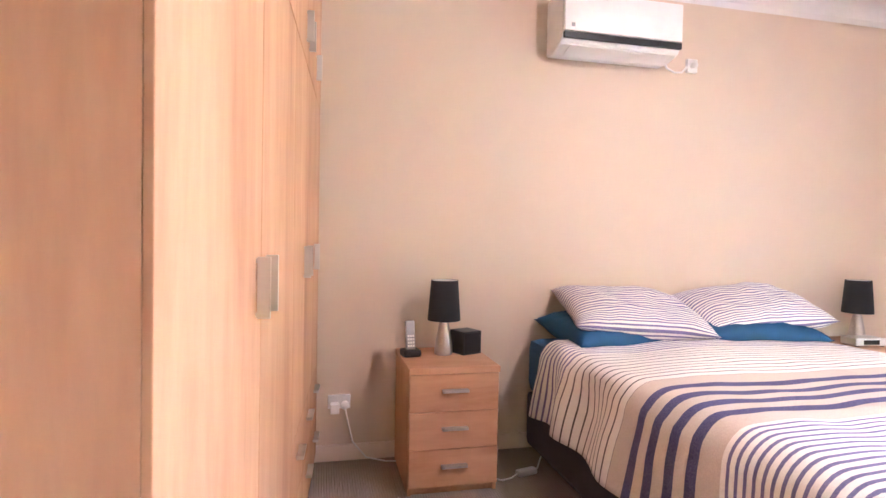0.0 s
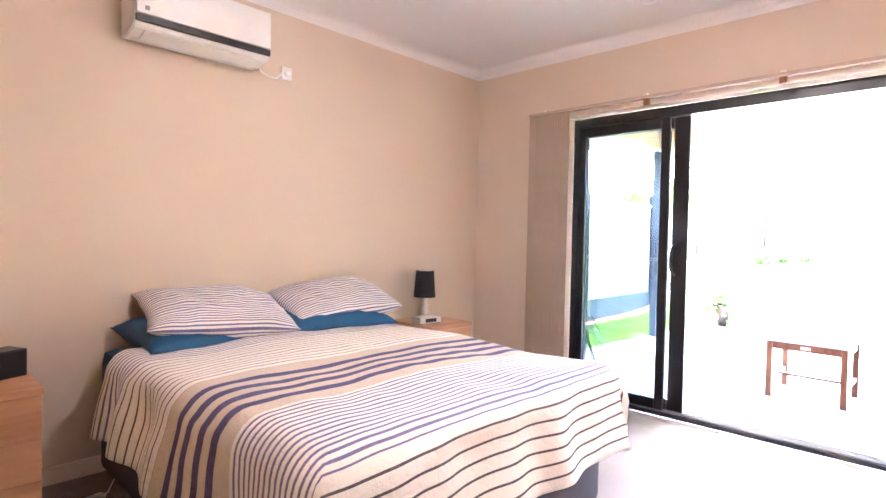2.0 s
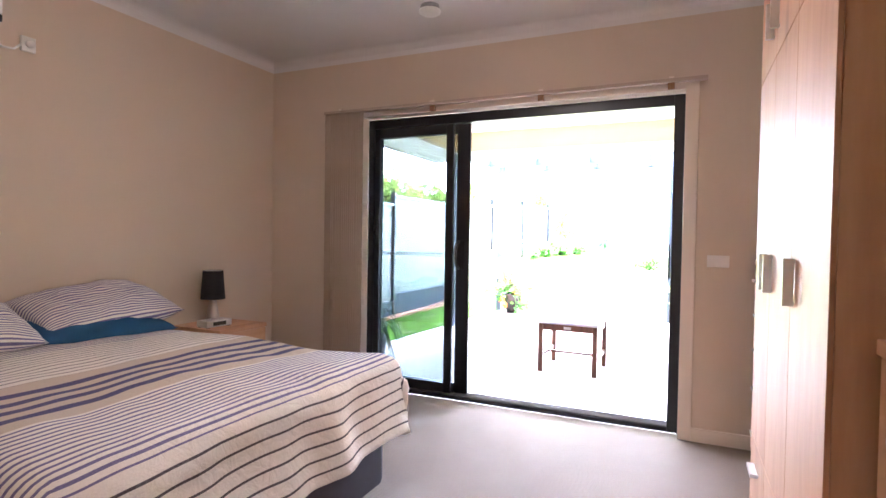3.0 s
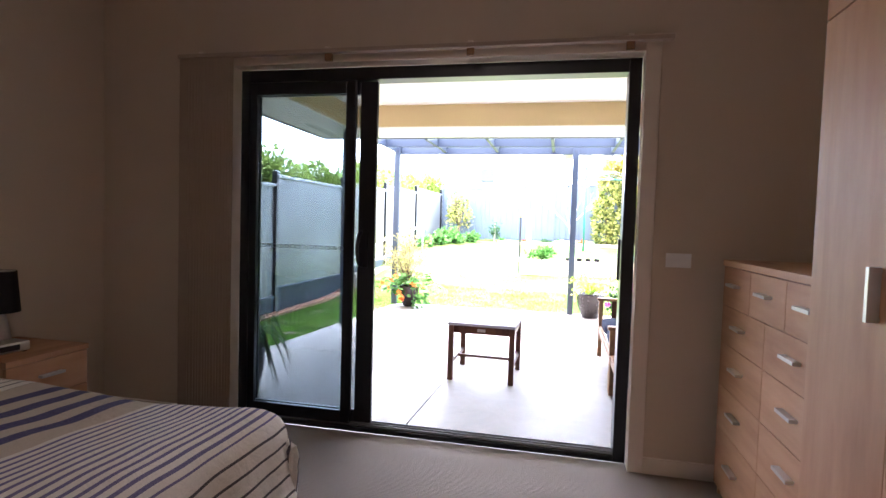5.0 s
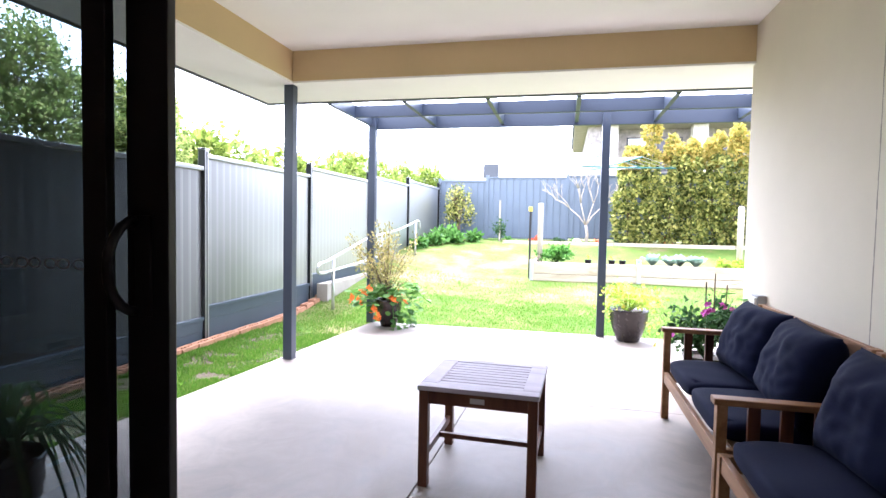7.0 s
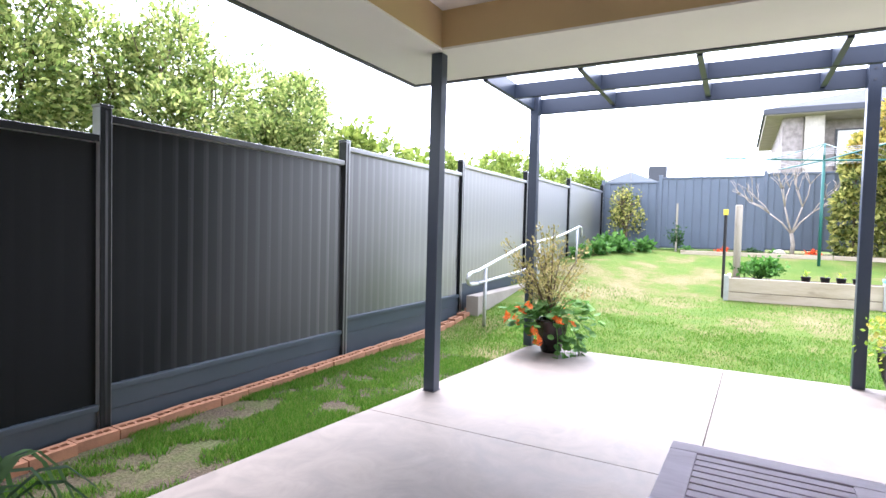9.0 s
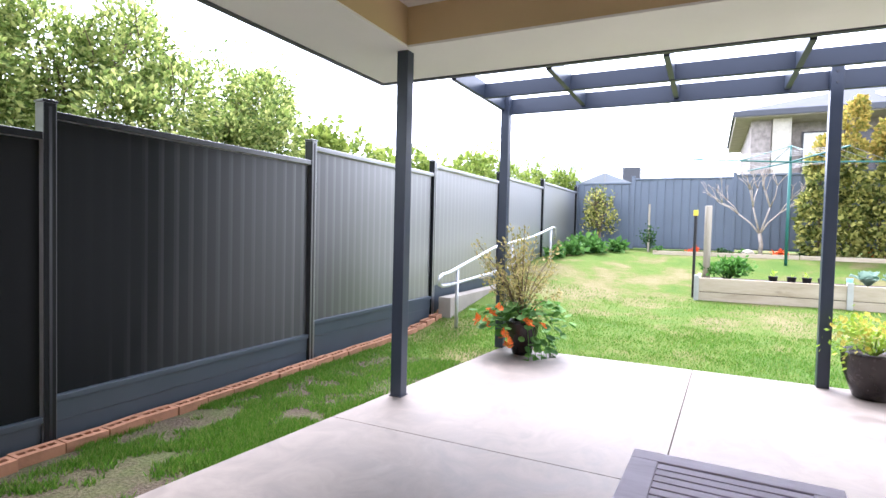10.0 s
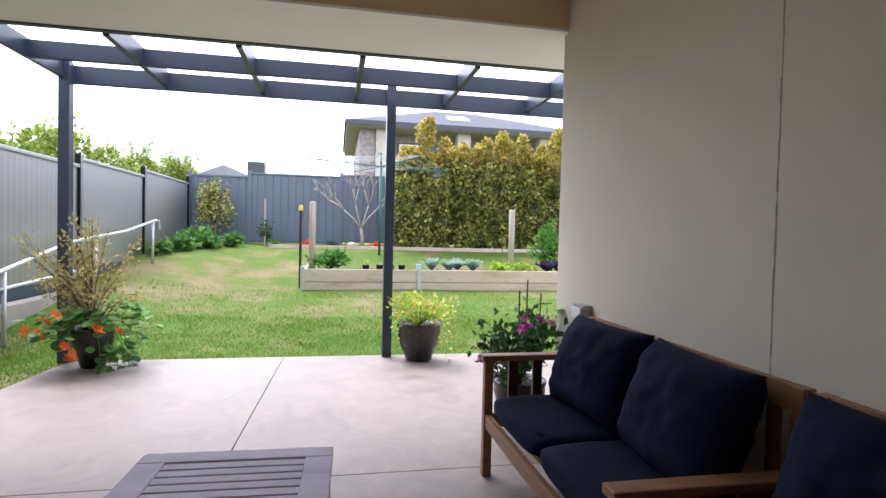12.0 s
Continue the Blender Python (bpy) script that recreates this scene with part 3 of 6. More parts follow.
bar("jamb", FX, FX + 0.11, -0.021, 0.042, 0.0, 2.146)
bar("jamb", FX, FX + 0.11, 2.24, 2.295, 0.0, 2.146)
bar("head", FX, FX + 0.11, 0.042, 2.24, 2.075, 2.146)
bar("track", FX, FX + 0.11, 0.042, 2.24, 0.0, 0.03)
for dx in (0.02, 0.055, 0.09):
    bar("rail", FX + dx - 0.003, FX + dx + 0.003, 0.042, 2.24, 0.03, 0.042, mat=M_GREYPLASTIC)
for k, (y0, y1, dx) in enumerate(((1.436, 2.238, 0.046), (1.556, 2.238, 0.006))):
    inner = 0.024 if k == 0 else 0.045
    leafp = part("door_panel", B(FX + dx, FX + dx + 0.026, y0, y0 + (0.105 if k == 0 else 0.06), 0.043, 2.073, bevel=0.003), M_BLACK, door)
    part("stile", B(FX + dx, FX + dx + 0.026, y1 - inner, y1, 0.043, 2.073, bevel=0.003), M_BLACK, leafp)
    part("top_rail", B(FX + dx, FX + dx + 0.026, y0 + (0.105 if k == 0 else 0.06), y1 - inner, 2.0, 2.073, bevel=0.003), M_BLACK, leafp)
    part("bottom_rail", B(FX + dx, FX + dx + 0.026, y0 + (0.105 if k == 0 else 0.06), y1 - inner, 0.043, 0.115, bevel=0.003), M_BLACK, leafp)
    g = part("pane", B(FX + dx + 0.010, FX + dx + 0.016, y0 + 0.04, y1 - inner, 0.115, 2.0), M_GLASS, leafp, "clear glass pane")
    g.visible_shadow = False
# insect screen parked behind the glass
screen = part("flyscreen", B(FX + 0.086, FX + 0.104, 1.495, 1.53, 0.043, 2.073, bevel=0.003), M_BLACK, door, "black framed insect screen")
part("screen_stile", B(FX + 0.086, FX + 0.104, 2.215, 2.238, 0.043, 2.073, bevel=0.003), M_BLACK, screen)
part("screen_rail", B(FX + 0.086, FX + 0.104, 1.53, 2.215, 2.02, 2.073, bevel=0.003), M_BLACK, screen)
part("screen_rail", B(FX + 0.086, FX + 0.104, 1.53, 2.215, 0.043, 0.1, bevel=0.003), M_BLACK, screen)
part("screen_mesh", B(FX + 0.094, FX + 0.096, 1.53, 2.215, 0.1, 2.02), M_MESH, screen, "fine black insect mesh")
bm = bmesh.new()
pipe(bm, [(FX + 0.046 - 0.08 * math.sin(a), 1.515, 1.09 + 0.1 * math.cos(a)) for a in (math.pi * i / 10 for i in range(11))], 0.011, 8)
part("door_handle", bm, M_BLACK, door, "black D-shaped pull handle", True)
bar("lock_plate", FX + 0.038, FX + 0.0465, 1.475, 1.515, 0.98, 1.2)
strike = bar("strike_plate", FX + 0.03, FX + 0.06, 0.045, 0.058, 0.98, 1.2, label="black lock keeper with bright slots")
for z in (1.0, 1.06, 1.12):
    part("slot", B(FX + 0.04, FX + 0.05, 0.056, 0.0595, z, z + 0.04), M_SILVER, strike)
bm = bmesh.new()
rng = random.Random(8)
for i in range(14):
    y = 1.635 + i * 0.039
    ring = [(FX + 0.015, y + 0.016 * math.cos(a) + (0.004 if i % 2 else 0), 1.09 + 0.011 * math.sin(a)) for a in (2 * math.pi * k / 10 for k in range(11))]
    pipe(bm, ring, 0.0022, 4)
part("safety_strip", bm, M_GREYPLASTIC, door, "row of small oval safety dots on the glass")

# ---- wardrobes, drawers ----
def handle_bar(parent, a, b, out, label="brushed silver bar handle"):
    """A flat bar handle between two points of a front, standing off by out."""
    a, b, out = Vector(a), Vector(b), Vector(out)
    bm = bmesh.new()
    d = (b - a).normalized()
    s = d.cross(out).normalized() * 0.006
    lo = [a + out * 0.1 - s, a + out * 0.1 + s, a + out + s, a + out - s]
    v = [bm.verts.new(p) for p in lo] + [bm.verts.new(p + (b - a)) for p in lo]
    for f in ((0, 1, 2, 3), (4, 5, 6, 7), (0, 1, 5, 4), (1, 2, 6, 5), (2, 3, 7, 6), (3, 0, 4, 7)):
        bm.faces.new([v[i] for i in f])
    for e in (a + (b - a) * 0.06, b - (b - a) * 0.06):
        tube(bm, e, e + out * 0.6, 0.005, n=8)
    return part("handle", bm, M_SILVER, parent, label)


def wardrobe(m, width, doors, label, drawers=(), depth=0.56, top=2.56, split=1.80, grip=1.075):
    """Front along local x at y=0, facing -y; body behind it."""
    w = thing("wardrobe", label, "wardrobe", m)
    for x0 in (0, width - 0.018):
        part("side_panel", B(x0, x0 + 0.018, 0.0105, depth, 0, top), M_OAK, w)
    part("plinth", B(0.018, width - 0.018, 0.03, depth, 0, 0.07), M_OAK, w)
    part("top_panel", B(0.018, width - 0.018, 0.012, depth, top - 0.018, top), M_OAK, w)
    part("back_panel", B(0.018, width - 0.018, depth - 0.01, depth, 0.07, top - 0.018), M_OAK, w)
    part("shelf", B(0.018, width - 0.018, 0.015, depth - 0.01, split - 0.009, split + 0.009), M_OAK, w)
    x = 0.0
    for i, (dw, side) in enumerate(doors):
        x0, x1 = x + 0.0015, x + dw - 0.0015
        low = 0.52 if i in drawers else 0.055
        d = part("door", B(x0, x1, 0.0, 0.0100, low, split - 0.002, bevel=0.0015), M_OAK, w)
        hx = x1 - 0.05 if side > 0 else x0 + 0.05
        handle_bar(d, (hx, 0, grip), (hx, 0, grip + 0.115), (0, -0.026, 0))
        u = part("upper_door", B(x0, x1, 0.0, 0.0100, split + 0.002, top - 0.003, bevel=0.0015), M_OAK, w)
        handle_bar(u, (hx, 0, split + 0.07), (hx, 0, split + 0.18), (0, -0.026, 0))
        if i in drawers:
            for z in (0.055, 0.289):
                q = part("drawer_front", B(x0, x1, 0.0, 0.0100, z, z + 0.229, bevel=0.0015), M_OAK, w)
                xm = (x0 + x1) / 2
                handle_bar(q, (xm - 0.055, 0, z + 0.15), (xm + 0.055, 0, z + 0.15), (0, -0.025, 0))
        x += dw
    return w


# front of the long one faces the sliding door, of the other the bed
wardrobe(pose(0.437, 0.895, 0, 0, 0, 86.6), 2.29, [(0.575, 1), (0.575, -1), (0.385, 1), (0.385, -1), (0.37, -1)], "tall honey oak wardrobe with silver bar handles", (2, 3, 4), depth=0.43, grip=1.02)
wardrobe(pose(3.30, -0.285, 0, 0, 0, 180), 1.125, [(0.365, 1), (0.365, -1), (0.395, -1)], "tall honey oak three-door wardrobe beside the chest", (0, 1))


def chest(m, name, width, depth, height, rows, label, category, group="", top=0.028, plinth=0.05):
    """Drawers on a plinth: rows of (height share, columns), front at y=0 facing -y."""
    c = thing(name, label, category, m, group)
    for x0 in (0, width - 0.016):
        part("side_panel", B(x0, x0 + 0.016, 0.0185, depth, 0, height - top), M_OAK, c)
    part("plinth", B(0.016, width - 0.016, 0.03, depth, 0, plinth), M_OAK, c)
    part("back_panel", B(0.016, width - 0.016, depth - 0.01, depth, plinth, height - top), M_OAK, c)
    part("tabletop", B(-0.004, width + 0.004, -0.006, depth, height - top, height, bevel=0.003), M_OAKX, c)
    free = height - top - plinth - 0.006
    z = height - top - 0.004
    tot = sum(r[0] for r in rows)
    for share, cols in rows:
        h = free * share / tot
        for k in range(cols):
            x0, x1 = width * k / cols + 0.0015, width * (k + 1) / cols - 0.0015
            q = part("drawer_front", B(x0, x1, 0.0, 0.018, z - h + 0.003, z, bevel=0.0015), M_OAKX, c)
            xm, zm = (x0 + x1) / 2, z - h * 0.42
            handle_bar(q, (xm - 0.06, 0, zm), (xm + 0.06, 0, zm), (0, -0.028, 0))
        z -= h
    return c


bs = chest(pose(0.98, 2.725, 0), "bedside_table", 0.42, 0.45, 0.585, [(1, 1)] * 3, "honey oak bedside table with three drawers", "bedside table", "bedside tables", plinth=0.035)
copy_thing(bs, pose(3.6, 2.725, 0))
chest(pose(4.49, -0.405, 0, 0, 0, 180), "chest_of_drawers", 1.08, 0.46, 1.125, [(0.9, 3), (0.87, 2), (1, 2), (1, 2), (1.4, 2)], "wide honey oak chest of drawers against the wall", "chest of drawers")
chest(pose(2.15, -0.357, 0, 0, 0, 180), "tall_drawers", 0.40, 0.46, 1.065, [(1, 1)] * 4, "narrow honey oak tallboy beside the wardrobe", "chest of drawers")


# ---- bed ----
bed = thing("bed", "queen bed on a charcoal fabric base with teal sheet", "bed", pose(2.45, 3.14, 0))
part("base", B(-0.75, 0.75, -1.90, 0.0, 0.05, 0.34, bevel=0.03), M_CHARCOALFAB, bed, "charcoal fabric ensemble base")
part("mattress", B(-0.755, 0.755, -1.92, 0.0, 0.342, 0.635, bevel=0.06), M_TEAL, bed, "mattress in a teal fitted sheet")
for x in (-0.65, 0.65):
    for y in (-1.8, -0.12):
        part("foot", tube(bmesh.new(), (x, y, 0), (x, y, 0.05), 0.025), M_BLACKPLASTIC, bed)


def quilt():
    """A quilt laid over the mattress, hanging at both sides and the foot."""
    bm = bmesh.new()
    uvl = bm.loops.layers.uv.new("UVMap")
    hw, rnd = 0.70, 0.105
    nu, nv = 96, 104
    half, length, flat = 1.13, 2.0, 1.575
    grid, uvs = [], {}

    def over(e):
        """how far out and down a strip of cloth hangs that goes e past the edge"""
        arc = rnd * math.pi / 2
        if e <= 0:
            return 0.0, 0.0
        if e < arc:
            a = e / rnd
            return rnd * math.sin(a), rnd * (1 - math.cos(a))
        return rnd + 0.17 * (e - arc), rnd + 0.975 * (e - arc)

    for j in range(nv + 1):
        v = length * j / nv
        row = []
        for i in range(nu + 1):
            s = -half + 2 * half * i / nu
            # the head end is pulled back over the left side
            ex = abs(s) - hw
            ey = v - flat
            ox, dx = over(ex)
            oy, dy = over(ey)
            sg = 1 if s > 0 else -1
            x = (min(abs(s), hw) + ox) * sg
            y = -0.30 - min(v, flat) - oy
            drop = dx + dy
            if ex > 0 and ey > 0:
                k = min(ex, ey)
                drop = max(dx, dy) + 0.05 * k
                x -= sg * 0.1 * k
                y += 0.1 * k
            puff = 0.02 * noise.noise((s * 2.3, v * 2.1, 1.0)) + 0.006 * noise.noise((s * 7, v * 6, 4.0))
            z = 0.672 + puff + 0.018 * math.cos(min(1, abs(s) / hw) * math.pi / 2) - drop
            if dx > 0.05:
                x += sg * (0.02 * math.sin(v * 15 + 3.2 * math.sin(v * 3.1)) + 0.03 * noise.noise((v * 5, s * 3, 9))) * min(1, dx / 0.2)
            if dy > 0.05:
                y += (0.010 * math.sin(s * 13 + 1.7 * math.sin(s * 4.0)) + 0.018 * noise.noise((s * 6, v * 3, 5))) * min(1, dy / 0.15)
            z = max(z, 0.17)
            vt = bm.verts.new((x, y, z))
            row.append(vt)
            uvs[vt] = (s, v)
        grid.append(row)
    for j in range(nv):
        for i in range(nu):
            f = bm.faces.new((grid[j][i], grid[j][i + 1], grid[j + 1][i + 1], grid[j + 1][i]))
            for lp in f.loops:
                lp[uvl].uv = uvs[lp.vert]
    ob = solid("quilt", bm, M_QUILT, "rumpled cream quilt with navy, plum and black stripes on the bed", "quilt", smooth=True)
    ob.matrix_basis = pose(2.45, 3.14, 0)
    sol = ob.modifiers.new("thick", "SOLIDIFY")
    sol.thickness, sol.offset = 0.022, -1
    return ob


quilt()


def pillow(m, w, d, h, mat, label, seed, wrinkle=0.012, name="pillow", category="pillow", group="pillows on the bed"):
    bm = bmesh.new()
    uvl = bm.loops.layers.uv.new("UVMap")
    n1, n2 = 36, 26
    uv = {}
    rows = {}
    for side in (1, -1):
        g = []
        for j in range(n2 + 1):
            r = []
            for i in range(n1 + 1):
                u, v = -1 + 2 * i / n1, -1 + 2 * j / n2
                edge = max(0.0, (1 - abs(u) ** 3.2)) ** 0.55 * max(0.0, (1 - abs(v) ** 3.2)) ** 0.55
                pin = 1 - 0.10 * (1 - abs(u) ** 2) * abs(v) ** 6 * 0.6
                pin2 = 1 - 0.08 * (1 - abs(v) ** 2) * abs(u) ** 6
                x, y = u * w / 2 * pin2, v * d / 2 * pin
                z = side * h / 2 * edge * (1 + 0.18 * noise.noise((u * 1.7 + seed, v * 1.7, side)))
                z += wrinkle * edge * noise.noise((u * 5 + seed, v * 5, 3 * side)) + 0.05 * h * noise.noise((u * 1.2, v * 1.2, seed))
                key = ("e", i, j) if i in (0, n1) or j in (0, n2) else None
                if key and key in rows:
                    vt = rows[key]
                else:
                    vt = bm.verts.new((x, y, z))
                    if key:
                        rows[key] = vt
                uv[vt] = (x, d / 2 * (v + 0.4 * v ** 5) + 5 + side)
                r.append(vt)
            g.append(r)
        for j in range(n2):
            for i in range(n1):
                q = (g[j][i], g[j][i + 1], g[j + 1][i + 1], g[j + 1][i])
                f = bm.faces.new(q if side > 0 else q[::-1])
                for lp in f.loops:
                    lp[uvl].uv = uv[lp.vert]
    ob = solid(name, bm, mat, label, category, group, smooth=True)
    ob.matrix_basis = m
    return ob


pillow(pose(2.10, 2.93, 0.70, 6, 0, 3), 0.68, 0.52, 0.18, M_TEAL, "teal cotton pillow under a striped pillow", 1.0)
pillow(pose(2.86, 2.92, 0.705, 6, 0, -4), 0.72, 0.54, 0.19, M_TEAL, "teal cotton pillow under a striped pillow", 2.0)
pillow(pose(2.175, 2.90, 0.80, 15, 4, -8), 0.735, 0.50, 0.195, M_PILLOW, "plump white pillow with plum stripes", 3.0)
pillow(pose(2.925, 2.94, 0.80, 15, -5, -5), 0.735, 0.50, 0.2, M_PILLOW, "plump white pillow with plum stripes", 4.0)


# ---- small things in the bedroom ----
def table_lamp(m):
    o = thing("table_lamp", "small table lamp with black drum shade and nickel base", "lamp", m, "bedside lamps")
    part("base", lathe(bmesh.new(), [(0.036, 0.0), (0.041, 0.004), (0.042, 0.02), (0.037, 0.06), (0.024, 0.13), (0.014, 0.165), (0.012, 0.19)]), M_CHROME, o, "brushed nickel cone base", True)
    bm = bmesh.new()
    n = 32
    prof = [(0.075, 0.155), (0.0755, 0.157), (0.062, 0.335), (0.060, 0.335), (0.0725, 0.157)]
    rings = [[bm.verts.new((r * math.cos(2 * math.pi * k / n), r * math.sin(2 * math.pi * k / n), z)) for k in range(n)] for r, z in prof]
    for q, w in zip(rings, rings[1:] + rings[:1]):
        for k in range(n):
            bm.faces.new((q[k], q[(k + 1) % n], w[(k + 1) % n], w[k]))
    part("shade", bm, M_SHADE, o, "black fabric drum shade", True)
    bm = bmesh.new()
    for k in range(3):
        a = 2 * math.pi * k / 3
        tube(bm, (0, 0, 0.19), (0.06 * math.cos(a), 0.06 * math.sin(a), 0.325), 0.0015, n=6)
    part("spider", bm, M_CHROME, o)
    part("lining", lathe(bmesh.new(), [(0.0715, 0.16), (0.0595, 0.3335), (0.0585, 0.3335), (0.0705, 0.16)]), M_WHITE, o, "white inner lining", True)
    return o


lamp = table_lamp(pose(1.195, 3.0, 0.585))
lamp.scale = (1.1, 1.1, 1.12)
copy_thing(lamp, pose(3.81, 3.02, 0.585))
cube = thing("speaker", "small black cube speaker on the bedside table", "speaker", pose(1.315, 3.02, 0.585, 0, 0, 24))
part("body", B(-0.058, 0.058, -0.058, 0.058, 0.0, 0.118, bevel=0.006), M_BLACKPLASTIC, cube)
part("grille", B(-0.05, 0.05, -0.0605, -0.058, 0.008, 0.11), M_SHADE, cube)
phone = thing("cordless_phone", "silver cordless phone upright in a black cradle", "phone", pose(1.025, 2.98, 0.585, 0, 0, 8))
part("cradle", B(-0.045, 0.045, -0.04, 0.05, 0, 0.035, bevel=0.012), M_BLACKPLASTIC, phone, "black charging cradle")
hs = part("handset", B(-0.024, 0.024, -0.014, 0.012, 0.02, 0.175, bevel=0.008), M_GREYPLASTIC, phone, "grey and silver handset")
hs.rotation_euler = (radians(-10), 0, 0)
part("screen", B(-0.017, 0.017, -0.0155, -0.0135, 0.115, 0.15), M_GREYPLASTIC, hs, "grey display")
for r in range(4):
    for c in range(3):
        part("key", B(-0.017 + c * 0.0125, -0.008 + c * 0.0125, -0.016, -0.0135, 0.045 + r * 0.016, 0.055 + r * 0.016), M_WHITE, hs)
radio = thing("clock_radio", "flat silver clock radio on the bedside table", "clock radio", pose(3.715, 2.90, 0.585, 0, 0, -6))
part("body", B(-0.10, 0.10, -0.055, 0.055, 0.004, 0.05, bevel=0.008), M_SILVER, radio)
part("display", B(-0.05, 0.05, -0.0575, -0.055, 0.014, 0.04), M_BLACKPLASTIC, radio, "dark display window")
for x in (-0.08, 0.08):
    for y in (-0.04, 0.04):
        part("foot", B(x - 0.008, x + 0.008, y - 0.008, y + 0.008, 0, 0.006), M_BLACKPLASTIC, radio)

ac = thing("air_conditioner", "white wall-mounted split air conditioner with a dark stripe", "air conditioner", pose(2.15, YN, 0))
bm = bmesh.new()
prof = [(0, 2.188), (-0.10, 2.183), (-0.185, 2.208), (-0.21, 2.24), (-0.215, 2.46), (-0.19, 2.485), (0, 2.49)]
rows = [[bm.verts.new((x, y, z)) for y, z in prof] for x in (-0.352, 0.352)]
for k in range(len(prof)):
    bm.faces.new((rows[0][k], rows[0][(k + 1) % 7], rows[1][(k + 1) % 7], rows[1][k]))
bm.faces.new(rows[0])
bm.faces.new(rows[1][::-1])
bmesh.ops.bevel(bm, geom=list(bm.edges), offset=0.006, segments=2, affect="EDGES")
part("casing", bm, M_WHITE, ac)
part("front_panel", B(-0.348, 0.348, -0.226, -0.212, 2.265, 2.47, bevel=0.006), M_WHITE, ac, "smooth white front panel")
part("stripe", B(-0.348, 0.348, -0.224, -0.205, 2.228, 2.262, bevel=0.005), M_BLACKPLASTIC, ac, "black trim stripe")
lv = part("louvre", B(-0.30, 0.30, -0.05, 0.05, -0.004, 0.004, bevel=0.003), M_WHITE, ac)
lv.location, lv.rotation_euler = (0, -0.145, 2.189), (radians(-16), 0, 0)
part("badge", B(-0.31, -0.29, -0.2285, -0.2255, 2.285, 2.305), M_GREYPLASTIC, ac, "small dark badge")
iso = thing("isolator_switch", "small white isolator switch with looped white cable", "switch", pose(2.72, YN, 2.22))
part("plate", B(-0.035, 0.035, -0.022, 0, -0.04, 0.04, bevel=0.005), M_WHITE, iso)
part("knob", tube(bmesh.new(), (0, -0.02, 0), (0, -0.045, 0), 0.02), M_WHITE, iso, "", True)
part("cable", pipe(bmesh.new(), [(-0.035, -0.015, -0.01), (-0.07, -0.02, -0.045), (-0.12, -0.02, -0.05), (-0.17, -0.02, -0.03), (-0.2, -0.03, 0.0)], 0.006), M_WHITE, iso, "", True)
outlet = thing("power_outlet", "white double power outlet with a plug-in charger", "power outlet", pose(0.688, YN, 0.31))
part("plate", B(-0.058, 0.058, -0.012, 0, -0.036, 0.036, bevel=0.003), M_WHITE, outlet)
part("charger", B(-0.045, 0.0, -0.06, -0.011, -0.05, 0.0, bevel=0.005), M_WHITE, outlet, "white plug-in charger")
part("plug", tube(bmesh.new(), (0.028, -0.011, -0.012), (0.028, -0.045, -0.012), 0.02), M_WHITE, outlet, "", True)
part("cable", pipe(bmesh.new(), [(0.03, -0.045, -0.025), (0.045, -0.06, -0.1), (0.07, -0.05, -0.2), (0.14, -0.05, -0.285), (0.24, -0.07, -0.304), (0.34, -0.09, -0.304)], 0.004), M_WHITE, outlet, "white cable to the floor", True)
inl = thing("inline_switch", "white inline electric blanket switch on a cable", "cable switch", pose(1.60, 2.86, 0, 0, 0, 15))
part("casing", B(-0.055, 0.055, -0.022, 0.022, 0, 0.028, bevel=0.01), M_WHITE, inl)
part("cable", pipe(bmesh.new(), [(-0.21, 0.06, 0.004), (-0.15, -0.01, 0.004), (-0.1, -0.015, 0.008), (-0.055, 0, 0.014)], 0.004), M_WHITE, inl, "", True)
part("cable", pipe(bmesh.new(), [(0.055, 0, 0.014), (0.085, 0.02, 0.012), (0.12, 0.05, 0.03), (0.15, 0.06, 0.07)], 0.004), M_WHITE, inl, "", True)
sw = thing("light_switch", "wide white light switch plate on the wall", "light switch", pose(XE, -0.222, 1.105))
part("plate", B(-0.009, 0, -0.06, 0.06, -0.036, 0.036, bevel=0.003), M_WHITE, sw)
for y in (-0.03, 0.0, 0.03):
    part("rocker", B(-0.012, -0.008, y - 0.008, y + 0.008, -0.014, 0.014, bevel=0.001), M_WHITE, sw)
det = thing("smoke_alarm", "small round smoke alarm on the ceiling", "smoke alarm", pose(4.05, 1.45, ZC))
part("body", lathe(bmesh.new(), [(0.058, 0.0), (0.06, -0.012), (0.055, -0.022), (0.045, -0.024)]), M_GREYPLASTIC, det, "", True)
part("cover", lathe(bmesh.new(), [(0.05, -0.024), (0.068, -0.03), (0.068, -0.044), (0.05, -0.056), (0.01, -0.058)]), M_WHITE, det, "pale round cover", True)
oy = thing("ceiling_light", "lit round opal ceiling lamp", "ceiling light", pose(2.4, 1.0, ZC))
mg, ntg, bg = shader("lit_opal_glass", 0.3)
bg.inputs["Base Color"].default_value = (0.8, 0.78, 0.74, 1)
bg.inputs["Emission Color"].default_value = (1.0, 0.82, 0.66, 1)
bg.inputs["Emission Strength"].default_value = 0.3
part("rim", lathe(bmesh.new(), [(0.17, 0.0), (0.175, -0.015), (0.165, -0.025)]), M_SILVER, oy, "", True)
part("diffuser", lathe(bmesh.new(), [(0.16, -0.02), (0.15, -0.045), (0.1, -0.065), (0.02, -0.072)]), mg, oy, "opal glass diffuser", True)

